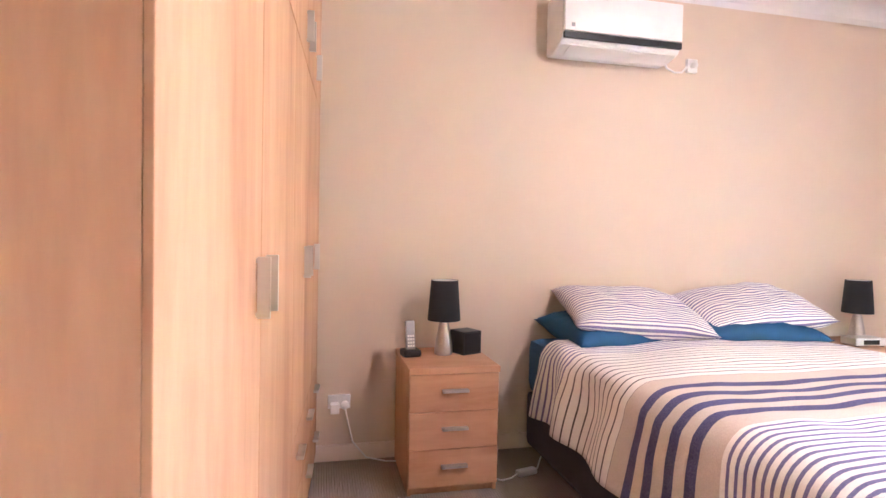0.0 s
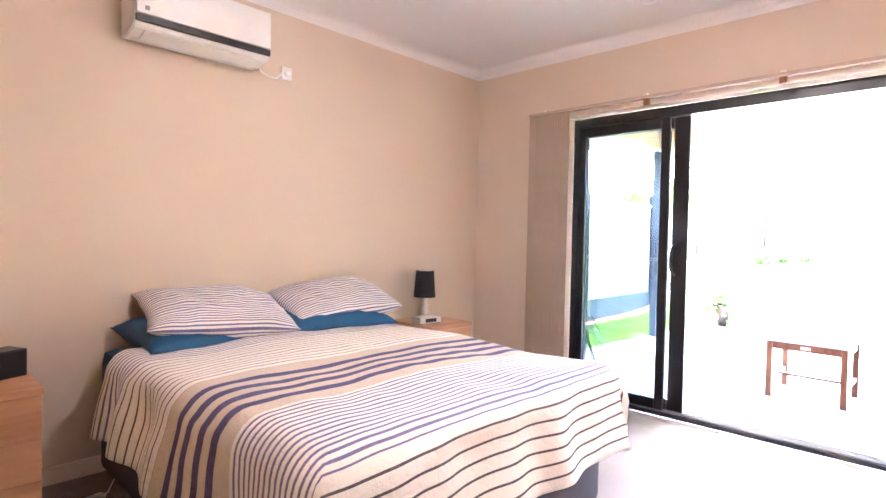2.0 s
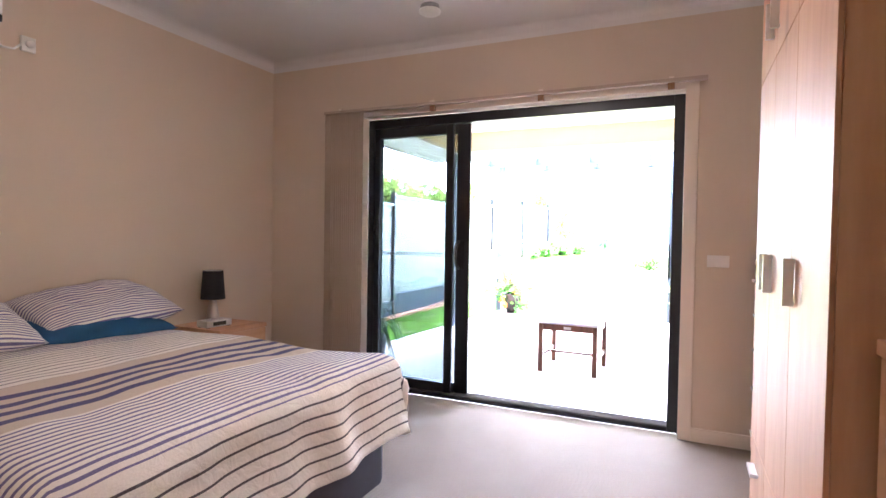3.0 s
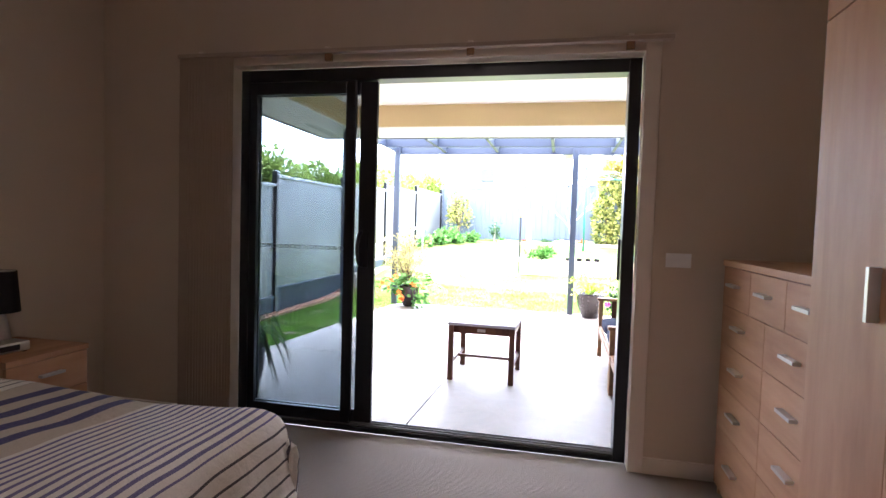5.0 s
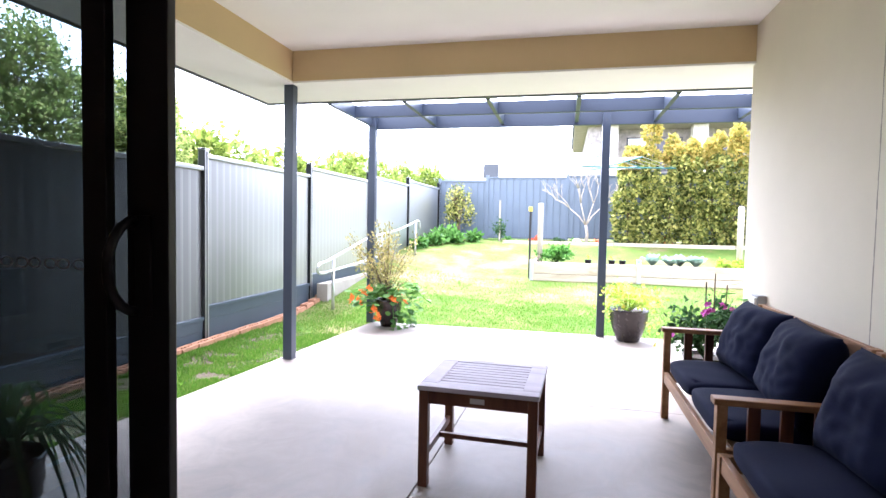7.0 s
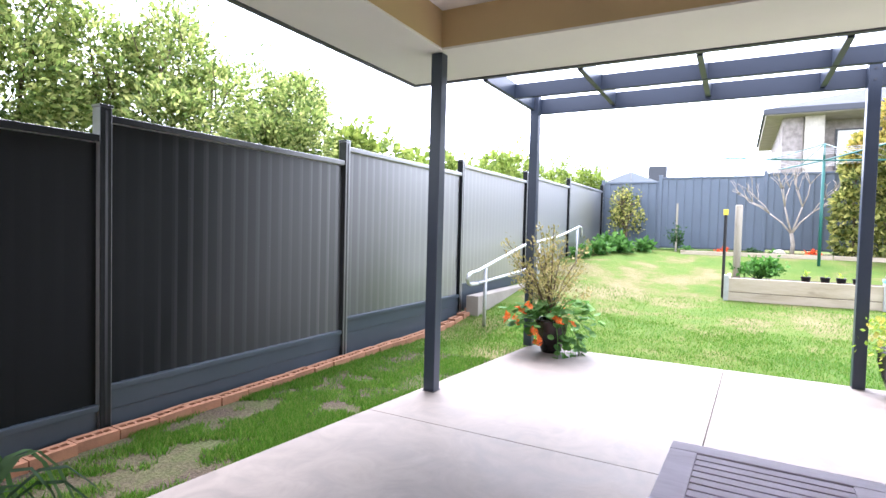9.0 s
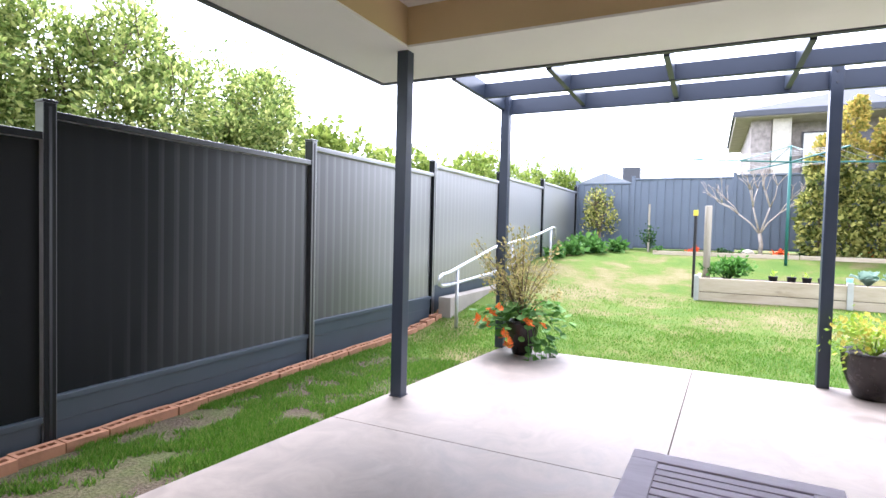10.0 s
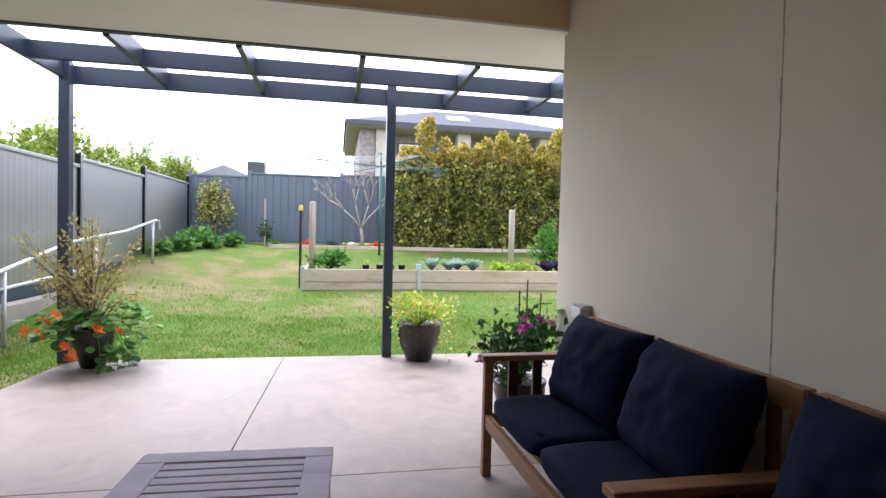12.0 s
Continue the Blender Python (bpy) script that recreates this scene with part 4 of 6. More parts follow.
bl = thing("vertical_blind", "taupe vertical blind drawn to one side of its rail", "blind")
part("rail", B(4.515, 4.555, -0.14, 2.60, 2.178, 2.20, bevel=0.003), M_BLIND, bl, "taupe head rail")
for y in (2.45, 1.66, 0.86, 0.06):
    part("bracket", B(4.52, XE, y - 0.012, y + 0.012, 2.2, 2.212), M_TRIM, bl)
    part("clip", B(4.535, 4.56, y - 0.02, y + 0.02, 2.14, 2.178, bevel=0.002), M_TEAK, bl)
for i in range(16):
    y = 2.275 + i * 0.0195
    s = part("slat", B(-0.044, 0.044, -0.0012, 0.0012, 0.03, 2.176), M_BLIND, bl)
    s.location, s.rotation_euler = (4.535, y, 0), (0, 0, radians(72 + (i * 37 % 7) - 3))

# ---- patio furniture ----
tab = thing("patio_table", "small square dark timber table with slatted top", "table", pose(6.525, 0.98, PZ, 0, 0, -1.8))
TH, HW = 0.504, 0.294
for sx in (-1, 1):
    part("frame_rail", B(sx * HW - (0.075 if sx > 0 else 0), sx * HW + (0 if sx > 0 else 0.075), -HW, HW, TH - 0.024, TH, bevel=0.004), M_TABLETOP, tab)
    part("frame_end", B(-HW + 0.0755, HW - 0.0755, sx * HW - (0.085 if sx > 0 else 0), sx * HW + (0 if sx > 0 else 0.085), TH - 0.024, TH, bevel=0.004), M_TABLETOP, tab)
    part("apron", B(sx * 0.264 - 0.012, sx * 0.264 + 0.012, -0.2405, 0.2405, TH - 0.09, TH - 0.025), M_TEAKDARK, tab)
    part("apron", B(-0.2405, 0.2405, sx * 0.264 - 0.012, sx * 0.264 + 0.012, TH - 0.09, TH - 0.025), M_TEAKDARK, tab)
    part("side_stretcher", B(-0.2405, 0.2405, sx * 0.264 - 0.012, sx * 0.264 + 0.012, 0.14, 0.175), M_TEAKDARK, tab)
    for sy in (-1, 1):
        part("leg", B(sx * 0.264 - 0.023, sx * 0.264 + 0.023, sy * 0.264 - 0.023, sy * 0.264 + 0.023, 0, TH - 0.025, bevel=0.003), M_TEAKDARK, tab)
part("stretcher", B(-0.012, 0.012, -0.2515, 0.2515, 0.145, 0.17), M_TEAKDARK, tab)
part("badge", B(-0.2775, -0.276, -0.035, 0.035, TH - 0.07, TH - 0.045), M_SILVER, tab, "small metal name plate")
for y in (-0.12, 0.12):
    part("batten", B(-0.2405, 0.2405, y - 0.05, y + 0.05, TH - 0.045, TH - 0.0245), M_TEAKDARK, tab)
pitch = (2 * HW - 0.156) / 9
for i in range(9):
    x = -HW + 0.078 + i * pitch
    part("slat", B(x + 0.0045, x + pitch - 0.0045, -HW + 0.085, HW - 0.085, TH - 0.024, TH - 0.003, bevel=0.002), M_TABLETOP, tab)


def cushion(w, d, h, seed, crease=0.01, n=16):
    bm = bmesh.new()
    bmesh.ops.create_cube(bm, size=2.0)
    bmesh.ops.subdivide_edges(bm, edges=list(bm.edges), cuts=n, use_grid_fill=True)
    for v in bm.verts:
        x, y, z = v.co
        r = 1 - 0.08 * (abs(x) ** 4 * abs(y) ** 4 + abs(x) ** 4 * abs(z) ** 4 + abs(y) ** 4 * abs(z) ** 4)
        puff = 0.82 + 0.18 * (1 - x * x) * (1 - y * y)
        k = crease * noise.noise((x * 1.6 + seed, y * 1.6, z)) + crease * 0.45 * max(abs(x), abs(y)) ** 3 * noise.noise((x * 5, y * 5 + seed, z))
        v.co = Vector((x * w / 2 * r, y * d / 2 * r, z * h / 2 * puff * r + k))
    return bm


def sofa(m, length, arms, label):
    """Timber two-seater; back along local +y, front at y=0, from x=0 to length. arms: height of the armrest at each end that has one."""
    s = thing("garden_sofa", label, "garden sofa", m, "garden sofas along the wall")
    dp, bh = 0.62, 0.805
    leg = 0.045
    for e in (0, 1):
        x0 = 0.0 if e == 0 else length - leg
        part("front_leg", B(x0, x0 + leg, 0, leg, 0, (arms[e] - 0.03) if e in arms else 0.32, bevel=0.004), M_TEAK, s)
        part("back_leg", B(x0, x0 + leg, dp - leg, dp, 0, bh, bevel=0.004), M_TEAK, s)
        part("seat_side", B(x0 + 0.008, x0 + leg - 0.008, leg, dp - leg, 0.25, 0.32), M_TEAKY, s)
        if e in arms:
            ah = arms[e]
            part("armrest", B(x0 - 0.012, x0 + leg + 0.012, -0.015, dp - leg - 0.002, ah - 0.03, ah, bevel=0.006), M_TEAKY, s)
            for k in range(3):
                y = 0.13 + k * 0.13
                part("arm_slat", B(x0 + 0.014, x0 + leg - 0.014, y, y + 0.05, 0.32, ah - 0.03), M_TEAKDARK, s)
    part("front_rail", B(leg, length - leg, 0.006, 0.034, 0.25, 0.32, bevel=0.003), M_TEAK, s)
    part("back_rail", B(leg, length - leg, dp - 0.034, dp - 0.006, bh - 0.08, bh, bevel=0.003), M_TEAK, s)
    part("low_back_rail", B(leg, length - leg, dp - 0.034, dp - 0.006, 0.38, 0.44, bevel=0.003), M_TEAK, s)
    nsl = int((length - 0.2) / 0.13)
    for i in range(nsl):
        x = 0.1 + i * (length - 0.25) / (nsl - 1)
        part("back_slat", B(x, x + 0.045, dp - 0.028, dp - 0.012, 0.44, bh - 0.08), M_TEAK, s)
    for i in range(5):
        y = 0.08 + i * 0.105
        part("seat_slat", B(leg + 0.002, length - leg - 0.002, y, y + 0.07, 0.30, 0.318), M_TEAK, s)
    return s


def sofa_cushions(m, length, seed):
    w = (length - 0.1) / 2
    for k in range(2):
        x = 0.05 + w * (k + 0.5)
        c = solid("seat_cushion", cushion(w - 0.012, 0.53, 0.12, seed + k, 0.006), M_NAVY, "flat navy canvas seat cushion on the garden sofa", "cushion", "sofa cushions", smooth=True)
        c.matrix_basis = m @ pose(x, 0.285, 0.378)
        pillow(m @ pose(x + 0.01, 0.44, 0.625, 70, 0, 5 - 9 * k), w - 0.02, 0.44, 0.25, M_NAVY, "plump creased navy back cushion on the garden sofa", seed + k, 0.01, "back_cushion", "cushion", "sofa cushions")


SOFA_A = pose(7.63, -0.068, PZ, 0, 0, 180)
SOFA_B = pose(6.255, -0.068, PZ, 0, 0, 180)
sofa(SOFA_A, 1.345, {0: 0.62, 1: 0.55}, "teak two-seat garden sofa with slatted arms")
sofa_cushions(SOFA_A, 1.345, 11.0)
sofa(SOFA_B, 1.36, {1: 0.55}, "teak two-seat garden sofa with one arm")
sofa_cushions(SOFA_B, 1.36, 23.0)
tap = thing("outdoor_socket", "grey weatherproof power socket box on the wall", "power outlet", pose(7.86, -0.75, 0.70))
part("box", B(-0.065, 0.065, 0, 0.06, -0.045, 0.045, bevel=0.006), M_GREYPLASTIC, tap)
part("lid", B(-0.055, 0.055, 0.06, 0.075, -0.035, 0.03, bevel=0.005), M_WHITE, tap, "pale hinged lid")
pl = thing("patio_light", "round white ceiling light over the patio", "ceiling light", pose(6.85, 1.2, 2.72))
part("base", lathe(bmesh.new(), [(0.05, 0), (0.05, -0.02), (0.02, -0.03), (0.02, -0.06)]), M_WHITE, pl, "", True)
part("bowl", lathe(bmesh.new(), [(0.01, -0.05), (0.07, -0.055), (0.085, -0.065), (0.06, -0.10), (0.02, -0.115)]), M_WHITE, pl, "frosted glass bowl", True)

# ---- posts and pergola ----
def square_post(x, y, z0, z1, label, w=0.09):
    p = thing("post", label, "post", pose(x, y, z0), "patio posts")
    part("shaft", B(-w / 2, w / 2, -w / 2, w / 2, 0.0, z1 - z0, bevel=0.006), M_PERGOLA, p)
    part("foot_plate", B(-w / 2 - 0.006, w / 2 + 0.006, -w / 2 - 0.006, w / 2 + 0.006, 0, 0.006), M_DARKSTEEL, p)
    return p


square_post(8.32, 3.10, PZ, 2.436, "slate blue steel post under the patio beam")
per = thing("pergola", "slate blue steel pergola frame with open bays", "pergola")
PX = 10.36
for y in (3.035, 0.172, -2.73):
    pp = part("post", B(PX - 0.09, PX, y - 0.045, y + 0.045, PZ, 2.57, bevel=0.006), M_PERGOLA, per)
    for z in (2.52, 2.43):
        part("bolt", tube(bmesh.new(), (PX - 0.09, y, z), (PX - 0.098, y, z), 0.012, n=8), M_DARKSTEEL, pp)
part("front_beam", B(PX + 0.001, PX + 0.05, -4.4, 3.06, 2.39, 2.55, bevel=0.004), M_PERGOLA, per)
part("middle_beam", B(9.70, 9.75, -4.4, 3.06, 2.415, 2.55, bevel=0.004), M_PERGOLA, per)
part("ledger", B(9.031, 9.06, -4.4, 3.06, 2.44, 2.60, bevel=0.004), M_DARKSTEEL, per)
for y in (3.06, 2.24, 1.385, 0.51, -0.37, -1.25, -2.12, -3.02):
    part("rafter", B(9.06, PX, y - 0.022, y + 0.022, 2.42, 2.566, bevel=0.004), M_PERGOLA, per)


# ---- fences ----
def ribbed_sheet(length, z0, z1, pitch=0.119, depth=0.007):
    """A steel sheet of slanted pans, each stepping back at its lap, along local x."""
    bm = bmesh.new()
    pts, x = [], 0.0
    shape = ((0.0, 0.0), (0.2, 0.12), (0.8, 0.85), (0.975, 1.0), (1.0, 0.0))
    while x < length:
        for f, d in shape[:-1]:
            if x + f * pitch < length:
                pts.append((x + f * pitch, -d * depth))
        x += pitch
    pts.append((length, 0.0))
    lo = [bm.verts.new((px, py, z0)) for px, py in pts]
    hi = [bm.verts.new((px, py, z1)) for px, py in pts]
    for k in range(len(pts) - 1):
        bm.faces.new((lo[k], lo[k + 1], hi[k + 1], hi[k]))
    r = bmesh.ops.extrude_face_region(bm, geom=list(bm.faces))
    for v in r["geom"]:
        if isinstance(v, bmesh.types.BMVert):
            v.co.y += 0.002
    return bm


def fence_run(points, name, label, mat, plinth=True, rib=0.119, deep=0.009):
    """Panels between (x, y, bottom of sheet, top) posts; each panel steps with the ground."""
    f = thing(name, label, "fence")
    for (xa, ya, za, ta), (xb, yb, _, _) in zip(points, points[1:]):
        ln = math.hypot(xb - xa, yb - ya)
        m = Matrix.Translation((xa, ya, 0)) @ Matrix.Rotation(math.atan2(yb - ya, xb - xa), 4, "Z")
        sheet = part("panel", ribbed_sheet(ln, za + 0.01, ta - 0.01, rib, deep), mat, f)
        sheet.matrix_basis = m
        for nm, z, h in (("top_rail", ta - 0.035, 0.045), ("bottom_rail", za - 0.012, 0.04)):
            q = part(nm, B(0.03, ln - 0.03, -0.042, 0.03, z, z + h, bevel=0.006), mat if nm == "top_rail" else M_PLINTH, f)
            q.matrix_basis = m
        if plinth:
            q = part("plinth", B(0.03, ln - 0.03, -0.02, 0.02, za - 0.34, za - 0.13), M_PLINTH, f, "blue-grey steel plinth")
            q.matrix_basis = m
            q = part("plinth_board", B(0.03, ln - 0.03, -0.026, 0.02, za - 0.128, za - 0.012, bevel=0.004), M_PLINTH, f)
            q.matrix_basis = m
    for x, y, z, t in points:
        p = part("post", B(x - 0.035, x + 0.035, y - 0.05, y + 0.035, z - 0.45, t + 0.05, bevel=0.006), mat, f)
        part("post_groove", B(x - 0.008, x + 0.008, y - 0.0525, y - 0.05, z - 0.4, t + 0.03), M_BLACK, p)
        part("cap", B(x - 0.04, x + 0.04, y - 0.055, y + 0.04, t + 0.05, t + 0.066, bevel=0.005), mat, p)
    return f


side = [(1.85, 4.43, -0.02, 1.50), (4.25, 4.43, 0.005, 1.645), (6.62, 4.43, 0.11, 1.77), (8.86, 4.43, 0.225, 1.91), (11.31, 4.42, 0.36, 2.03), (13.78, 4.40, 0.50, 2.14), (16.35, 4.36, 0.63, 2.26), (19.3, 4.30, 0.76, 2.36)]
side = [(x, y, z, t - 0.02) for x, y, z, t in side]
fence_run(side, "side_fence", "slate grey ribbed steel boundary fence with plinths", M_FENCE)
back = [(19.4, 4.28, 0.78, 2.47), (19.4, 2.86, 0.82, 2.57), (19.4, 0.58, 0.86, 2.62), (19.4, -1.66, 0.9, 2.68), (19.4, -3.9, 0.95, 2.7), (19.4, -6.2, 0.95, 2.7), (19.4, -8.5, 0.95, 2.7)]
fence_run(back, "back_fence", "blue-grey ribbed steel fence across the back", M_FENCEBLUE, False, 0.19, 0.02)


# ---- plants: builders ----
def twig_cloud(name, label, category, m, stems, crown_bm, mat_bark, mat_leaf, group=""):
    p = thing(name, label, category, m, group)
    part("trunk", stems, mat_bark, p, "", True)
    part("crown", crown_bm, mat_leaf, p)
    return p


def limbs(rng, base, tips, r0):
    """A short trunk that forks to the tips."""
    bm = bmesh.new()
    base = Vector(base)
    fork = base + Vector((0, 0, 0.5))
    pipe(bm, [base, base + Vector((0.02, 0, 0.25)), fork], [r0, r0 * 0.85, r0 * 0.75], 8)
    for t in tips:
        t = Vector(t)
        mid = fork.lerp(t, 0.5) + Vector((rng.uniform(-0.1, 0.1), rng.uniform(-0.1, 0.1), 0.1))
        pipe(bm, [fork, mid, t], [r0 * 0.6, r0 * 0.35, r0 * 0.1], 6)
        for _ in range(3):
            e = t + Vector((rng.uniform(-0.4, 0.4), rng.uniform(-0.4, 0.4), rng.uniform(-0.1, 0.45)))
            pipe(bm, [mid.lerp(t, rng.uniform(0.3, 0.9)), t.lerp(e, 0.5), e], [r0 * 0.15, r0 * 0.1, r0 * 0.04], 5)
    return bm


def shrub_tree(x, y, zb, w, top, seed, mat, label, n=3800, size=0.055, d=None):
    rng = random.Random(seed)
    h = top - zb
    d = d or w * 0.8
    blobs = []
    for _ in range(16):
        a, k = rng.uniform(0, 6.28), rng.uniform(0, 1) ** 0.6
        zz = rng.uniform(0.25, 0.9)
        wide = 1 - 0.55 * max(0, zz - 0.45) / 0.45
        blobs.append((math.cos(a) * k * w * 0.42 * wide, math.sin(a) * k * d * 0.42 * wide, zz * h, rng.uniform(0.2, 0.34) * w * 0.7, rng.uniform(0.2, 0.34) * d * 0.7, rng.uniform(0.13, 0.2) * h))
    tips = [b[:3] for b in blobs]
    bm = leaves(bmesh.new(), cloud(rng, blobs, n), size, rng)
    # loose shoots break the outline
    for b in blobs:
        for _ in range(5):
            p = Vector(b[:3]) + Vector((rng.gauss(0, 0.5) * b[3], rng.gauss(0, 0.5) * b[4], b[5] * rng.uniform(0.9, 1.5)))
            leaves(bm, [(p + Vector((0, 0, -0.035 * q)), (rng.uniform(-1, 1), rng.uniform(-1, 1), 0.7)) for q in range(9)], size * 0.9, rng)
    return twig_cloud("tree", label, "tree", pose(x, y, zb), limbs(rng, (0, 0, 0), tips[:10], 0.06), bm, M_BARKDARK, mat, "trees behind the fence")


# trees over the side fence
for k, (x, y, w, top, n) in enumerate(((3.4, 5.6, 2.6, 3.6, 6000), (5.5, 5.7, 2.5, 3.5, 16000), (6.5, 5.9, 2.2, 3.2, 12000), (7.3, 5.6, 2.2, 3.15, 9000), (8.3, 5.55, 2.0, 2.85, 8500), (9.25, 5.5, 2.2, 3.1, 11000))):
    shrub_tree(x, y, -0.1, w, top, 20 + k, M_LEAF_TREE, "leafy glossy green tree behind the fence", int(n * 2.7), 0.032)
for k, (x, y, w, top, n) in enumerate(((10.6, 5.7, 2.2, 2.3, 6000), (12.0, 5.8, 2.4, 2.42, 6500), (13.6, 5.9, 2.4, 2.55, 6500), (16.2, 6.1, 3.0, 2.88, 8500), (18.6, 6.3, 3.2, 3.0, 8500), (20.6, 6.6, 3.0, 3.1, 7500), (22.0, 6.4, 2.8, 3.1, 6500), (23.6, 5.7, 2.6, 3.1, 6500))):
    shrub_tree(x, y, 0.2, w, top, 40 + k, M_LEAF_FAR, "yellow-green shrub behind the fence", n, 0.075)


def hedge():
    rng = random.Random(5)
    h = thing("hedge", "tall clipped hedge of golden green shrubs", "hedge", pose(18.3, -0.7, 0.78))
    st = bmesh.new()
    tops = [2.45, 3.25, 2.75, 2.65, 2.8, 3.0, 2.95, 2.7, 3.15, 3.05, 2.8, 3.1, 2.7, 3.0]
    for i, t in enumerate(tops):
        y = -0.28 - i * 0.5
        blobs = [(rng.uniform(-0.15, 0.15), y + rng.uniform(-0.15, 0.15), z, 0.4, 0.36 * (1 - 0.35 * z / t), 0.34) for z in (0.3, 0.7, 1.1, 1.5, 1.9)]
        blobs += [(rng.uniform(-0.1, 0.1), y + rng.uniform(-0.12, 0.12), 2.2, 0.34, 0.3, 0.34), (0, y + rng.uniform(-0.08, 0.08), t - 0.42, 0.27, 0.24, 0.34), (0, y + rng.uniform(-0.1, 0.1), t - 0.2, 0.15, 0.12, 0.24)]
        sh = part("shrub", leaves(bmesh.new(), cloud(rng, blobs[:5], 2500), 0.09, rng, 1.25), M_LEAF_HEDGE, h, "golden-tipped hedge shrub")
        part("shrub_top", leaves(bmesh.new(), cloud(rng, blobs[5:], 1500), 0.075, rng, 1.25), M_LEAF_GOLD, sh, "golden new growth")
        pipe(st, [(0, y, 0), (0.02, y + 0.05, 1.2), (0, y, t - 0.4)], [0.03, 0.02, 0.006], 6)
    part("stem", st, M_BARKDARK, h, "", True)


hedge()

# bare tree
bare = thing("bare_tree", "leafless pale-barked fruit tree by the back fence", "tree", pose(18.75, 0.05, 0.74))
bm = bmesh.new()
rng = random.Random(14)
def branch(p, d, ln, r, depth):
    p, d = Vector(p), Vector(d).normalized()
    mid = p + d * ln * 0.5 + Vector((0, rng.uniform(-0.04, 0.04), 0.02))
    e = p + d * ln
    pipe(bm, [p, mid, e], [r, r * 0.85, r * 0.65], 6)
    if depth:
        for _ in range(3 if depth > 1 else 2):
            nd = d + Vector((rng.uniform(-0.5, 0.5), rng.uniform(-0.75, 0.75), rng.uniform(-0.05, 0.5)))
            branch(e, nd, ln * rng.uniform(0.55, 0.85), r * 0.62, depth - 1)


pipe(bm, [(0, 0, -0.05), (0.01, -0.02, 0.25), (0, 0.02, 0.5)], [0.05, 0.042, 0.04], 8)
for d in ((0.1, 0.75, 0.8), (0, -0.3, 1), (-0.1, 0.25, 1), (0.1, -0.7, 0.9)):
    branch((0, 0.02, 0.48), d, 0.62, 0.021, 3)
part("trunk", bm, M_BARK, bare, "", True)

# rotary clothes line
cl = thing("clothes_line", "green rotary clothes line on a tall post", "clothes line", pose(17.2, -0.28, 0.6))
part("post", tube(bmesh.new(), (0, 0, 0), (0, 0, 2.02), 0.028), M_TEALPAINT, cl, "", True)
part("hub", tube(bmesh.new(), (0, 0, 2.0), (0, 0, 2.34), 0.02), M_TEALPAINT, cl, "", True)
part("crank", pipe(bmesh.new(), [(0.03, 0, 1.0), (0.09, 0, 1.0), (0.09, 0, 0.88)], 0.012, 6), M_TEALPAINT, cl)
for k in range(4):
    a = math.radians(20 + 90 * k)
    e = (1.8 * math.cos(a), 1.8 * math.sin(a), 2.05)
    part("arm", tube(bmesh.new(), (0, 0, 2.02), e, 0.016, n=8), M_TEALPAINT, cl)
    part("stay", tube(bmesh.new(), (0, 0, 2.33), (e[0] * 0.5, e[1] * 0.5, 2.04), 0.008, n=6), M_TEALPAINT, cl)
for q in (0.45, 0.65, 0.82, 0.98):
    bm = bmesh.new()
    for k in range(4):
        a, b = math.radians(20 + 90 * k), math.radians(110 + 90 * k)
        tube(bm, (1.8 * q * math.cos(a), 1.8 * q * math.sin(a), 2.06), (1.8 * q * math.cos(b), 1.8 * q * math.sin(b), 2.06), 0.004, n=4)
    part("line", bm, M_GREYPLASTIC, cl)

# ---- raised vegetable bed ----
rb = thing("raised_bed", "weathered sleeper garden bed with steel posts and soil", "garden bed", pose(14.2, 1.22, 0))
rng = random.Random(6)
for ya, yb in ((-1.93, -0.03), (-4.57, -1.99)):
    for z in (0.06, 0.283):
        q = part("sleeper", B(0, 0.055, ya, yb, z, z + 0.215, bevel=0.008), M_PINE, rb)
for y in (0.0, -1.96, -4.6):
    part("steel_post", B(-0.03, 0.075, y - 0.035, y + 0.035, 0.0, 0.54, bevel=0.004), M_GALV, rb, "galvanised steel post")
for z in (0.06, 0.283):
    part("end_sleeper", B(0.06, 1.2, -0.055, 0.0, z, z + 0.215, bevel=0.008), M_PINE, rb)
part("soil", B(0.055, 1.2, -4.6, -0.055, 0.1, 0.44), M_SOIL, rb, "dark garden soil")


def clump(name, label, m, mat, w, h, n, size, seed, long=1.5, droop=0.0, group=""):
    """A low leafy plant: stems from the base and many leaves."""
    rng = random.Random(seed)
    p = thing(name, label, "plant", m, group)
    st = bmesh.new()
    spots = []
    for _ in range(14):
        a, r = rng.uniform(0, 6.28), rng.uniform(0.2, 1) * w / 2
        e = Vector((r * math.cos(a), r * math.sin(a), h * rng.uniform(0.45, 0.95) * (1 - 0.4 * (r * 2 / w) ** 2)))
        pipe(st, [(0, 0, 0), e * 0.5 + Vector((0, 0, 0.1 * h)), e], [0.008, 0.006, 0.003], 5)
        for _ in range(n // 14):
            k = rng.uniform(0.35, 1.05)
            spots.append((Vector((e.x * k, e.y * k, e.z * (k ** 0.6))) + Vector((rng.gauss(0, w * 0.07), rng.gauss(0, w * 0.07), rng.gauss(0, h * 0.07))), (e.x, e.y, 0.5 * w)))
    part("stem", st, M_LEAF_DEEP, p)
    part("foliage", leaves(bmesh.new(), spots, size, rng, long, droop), mat, p)
    return p


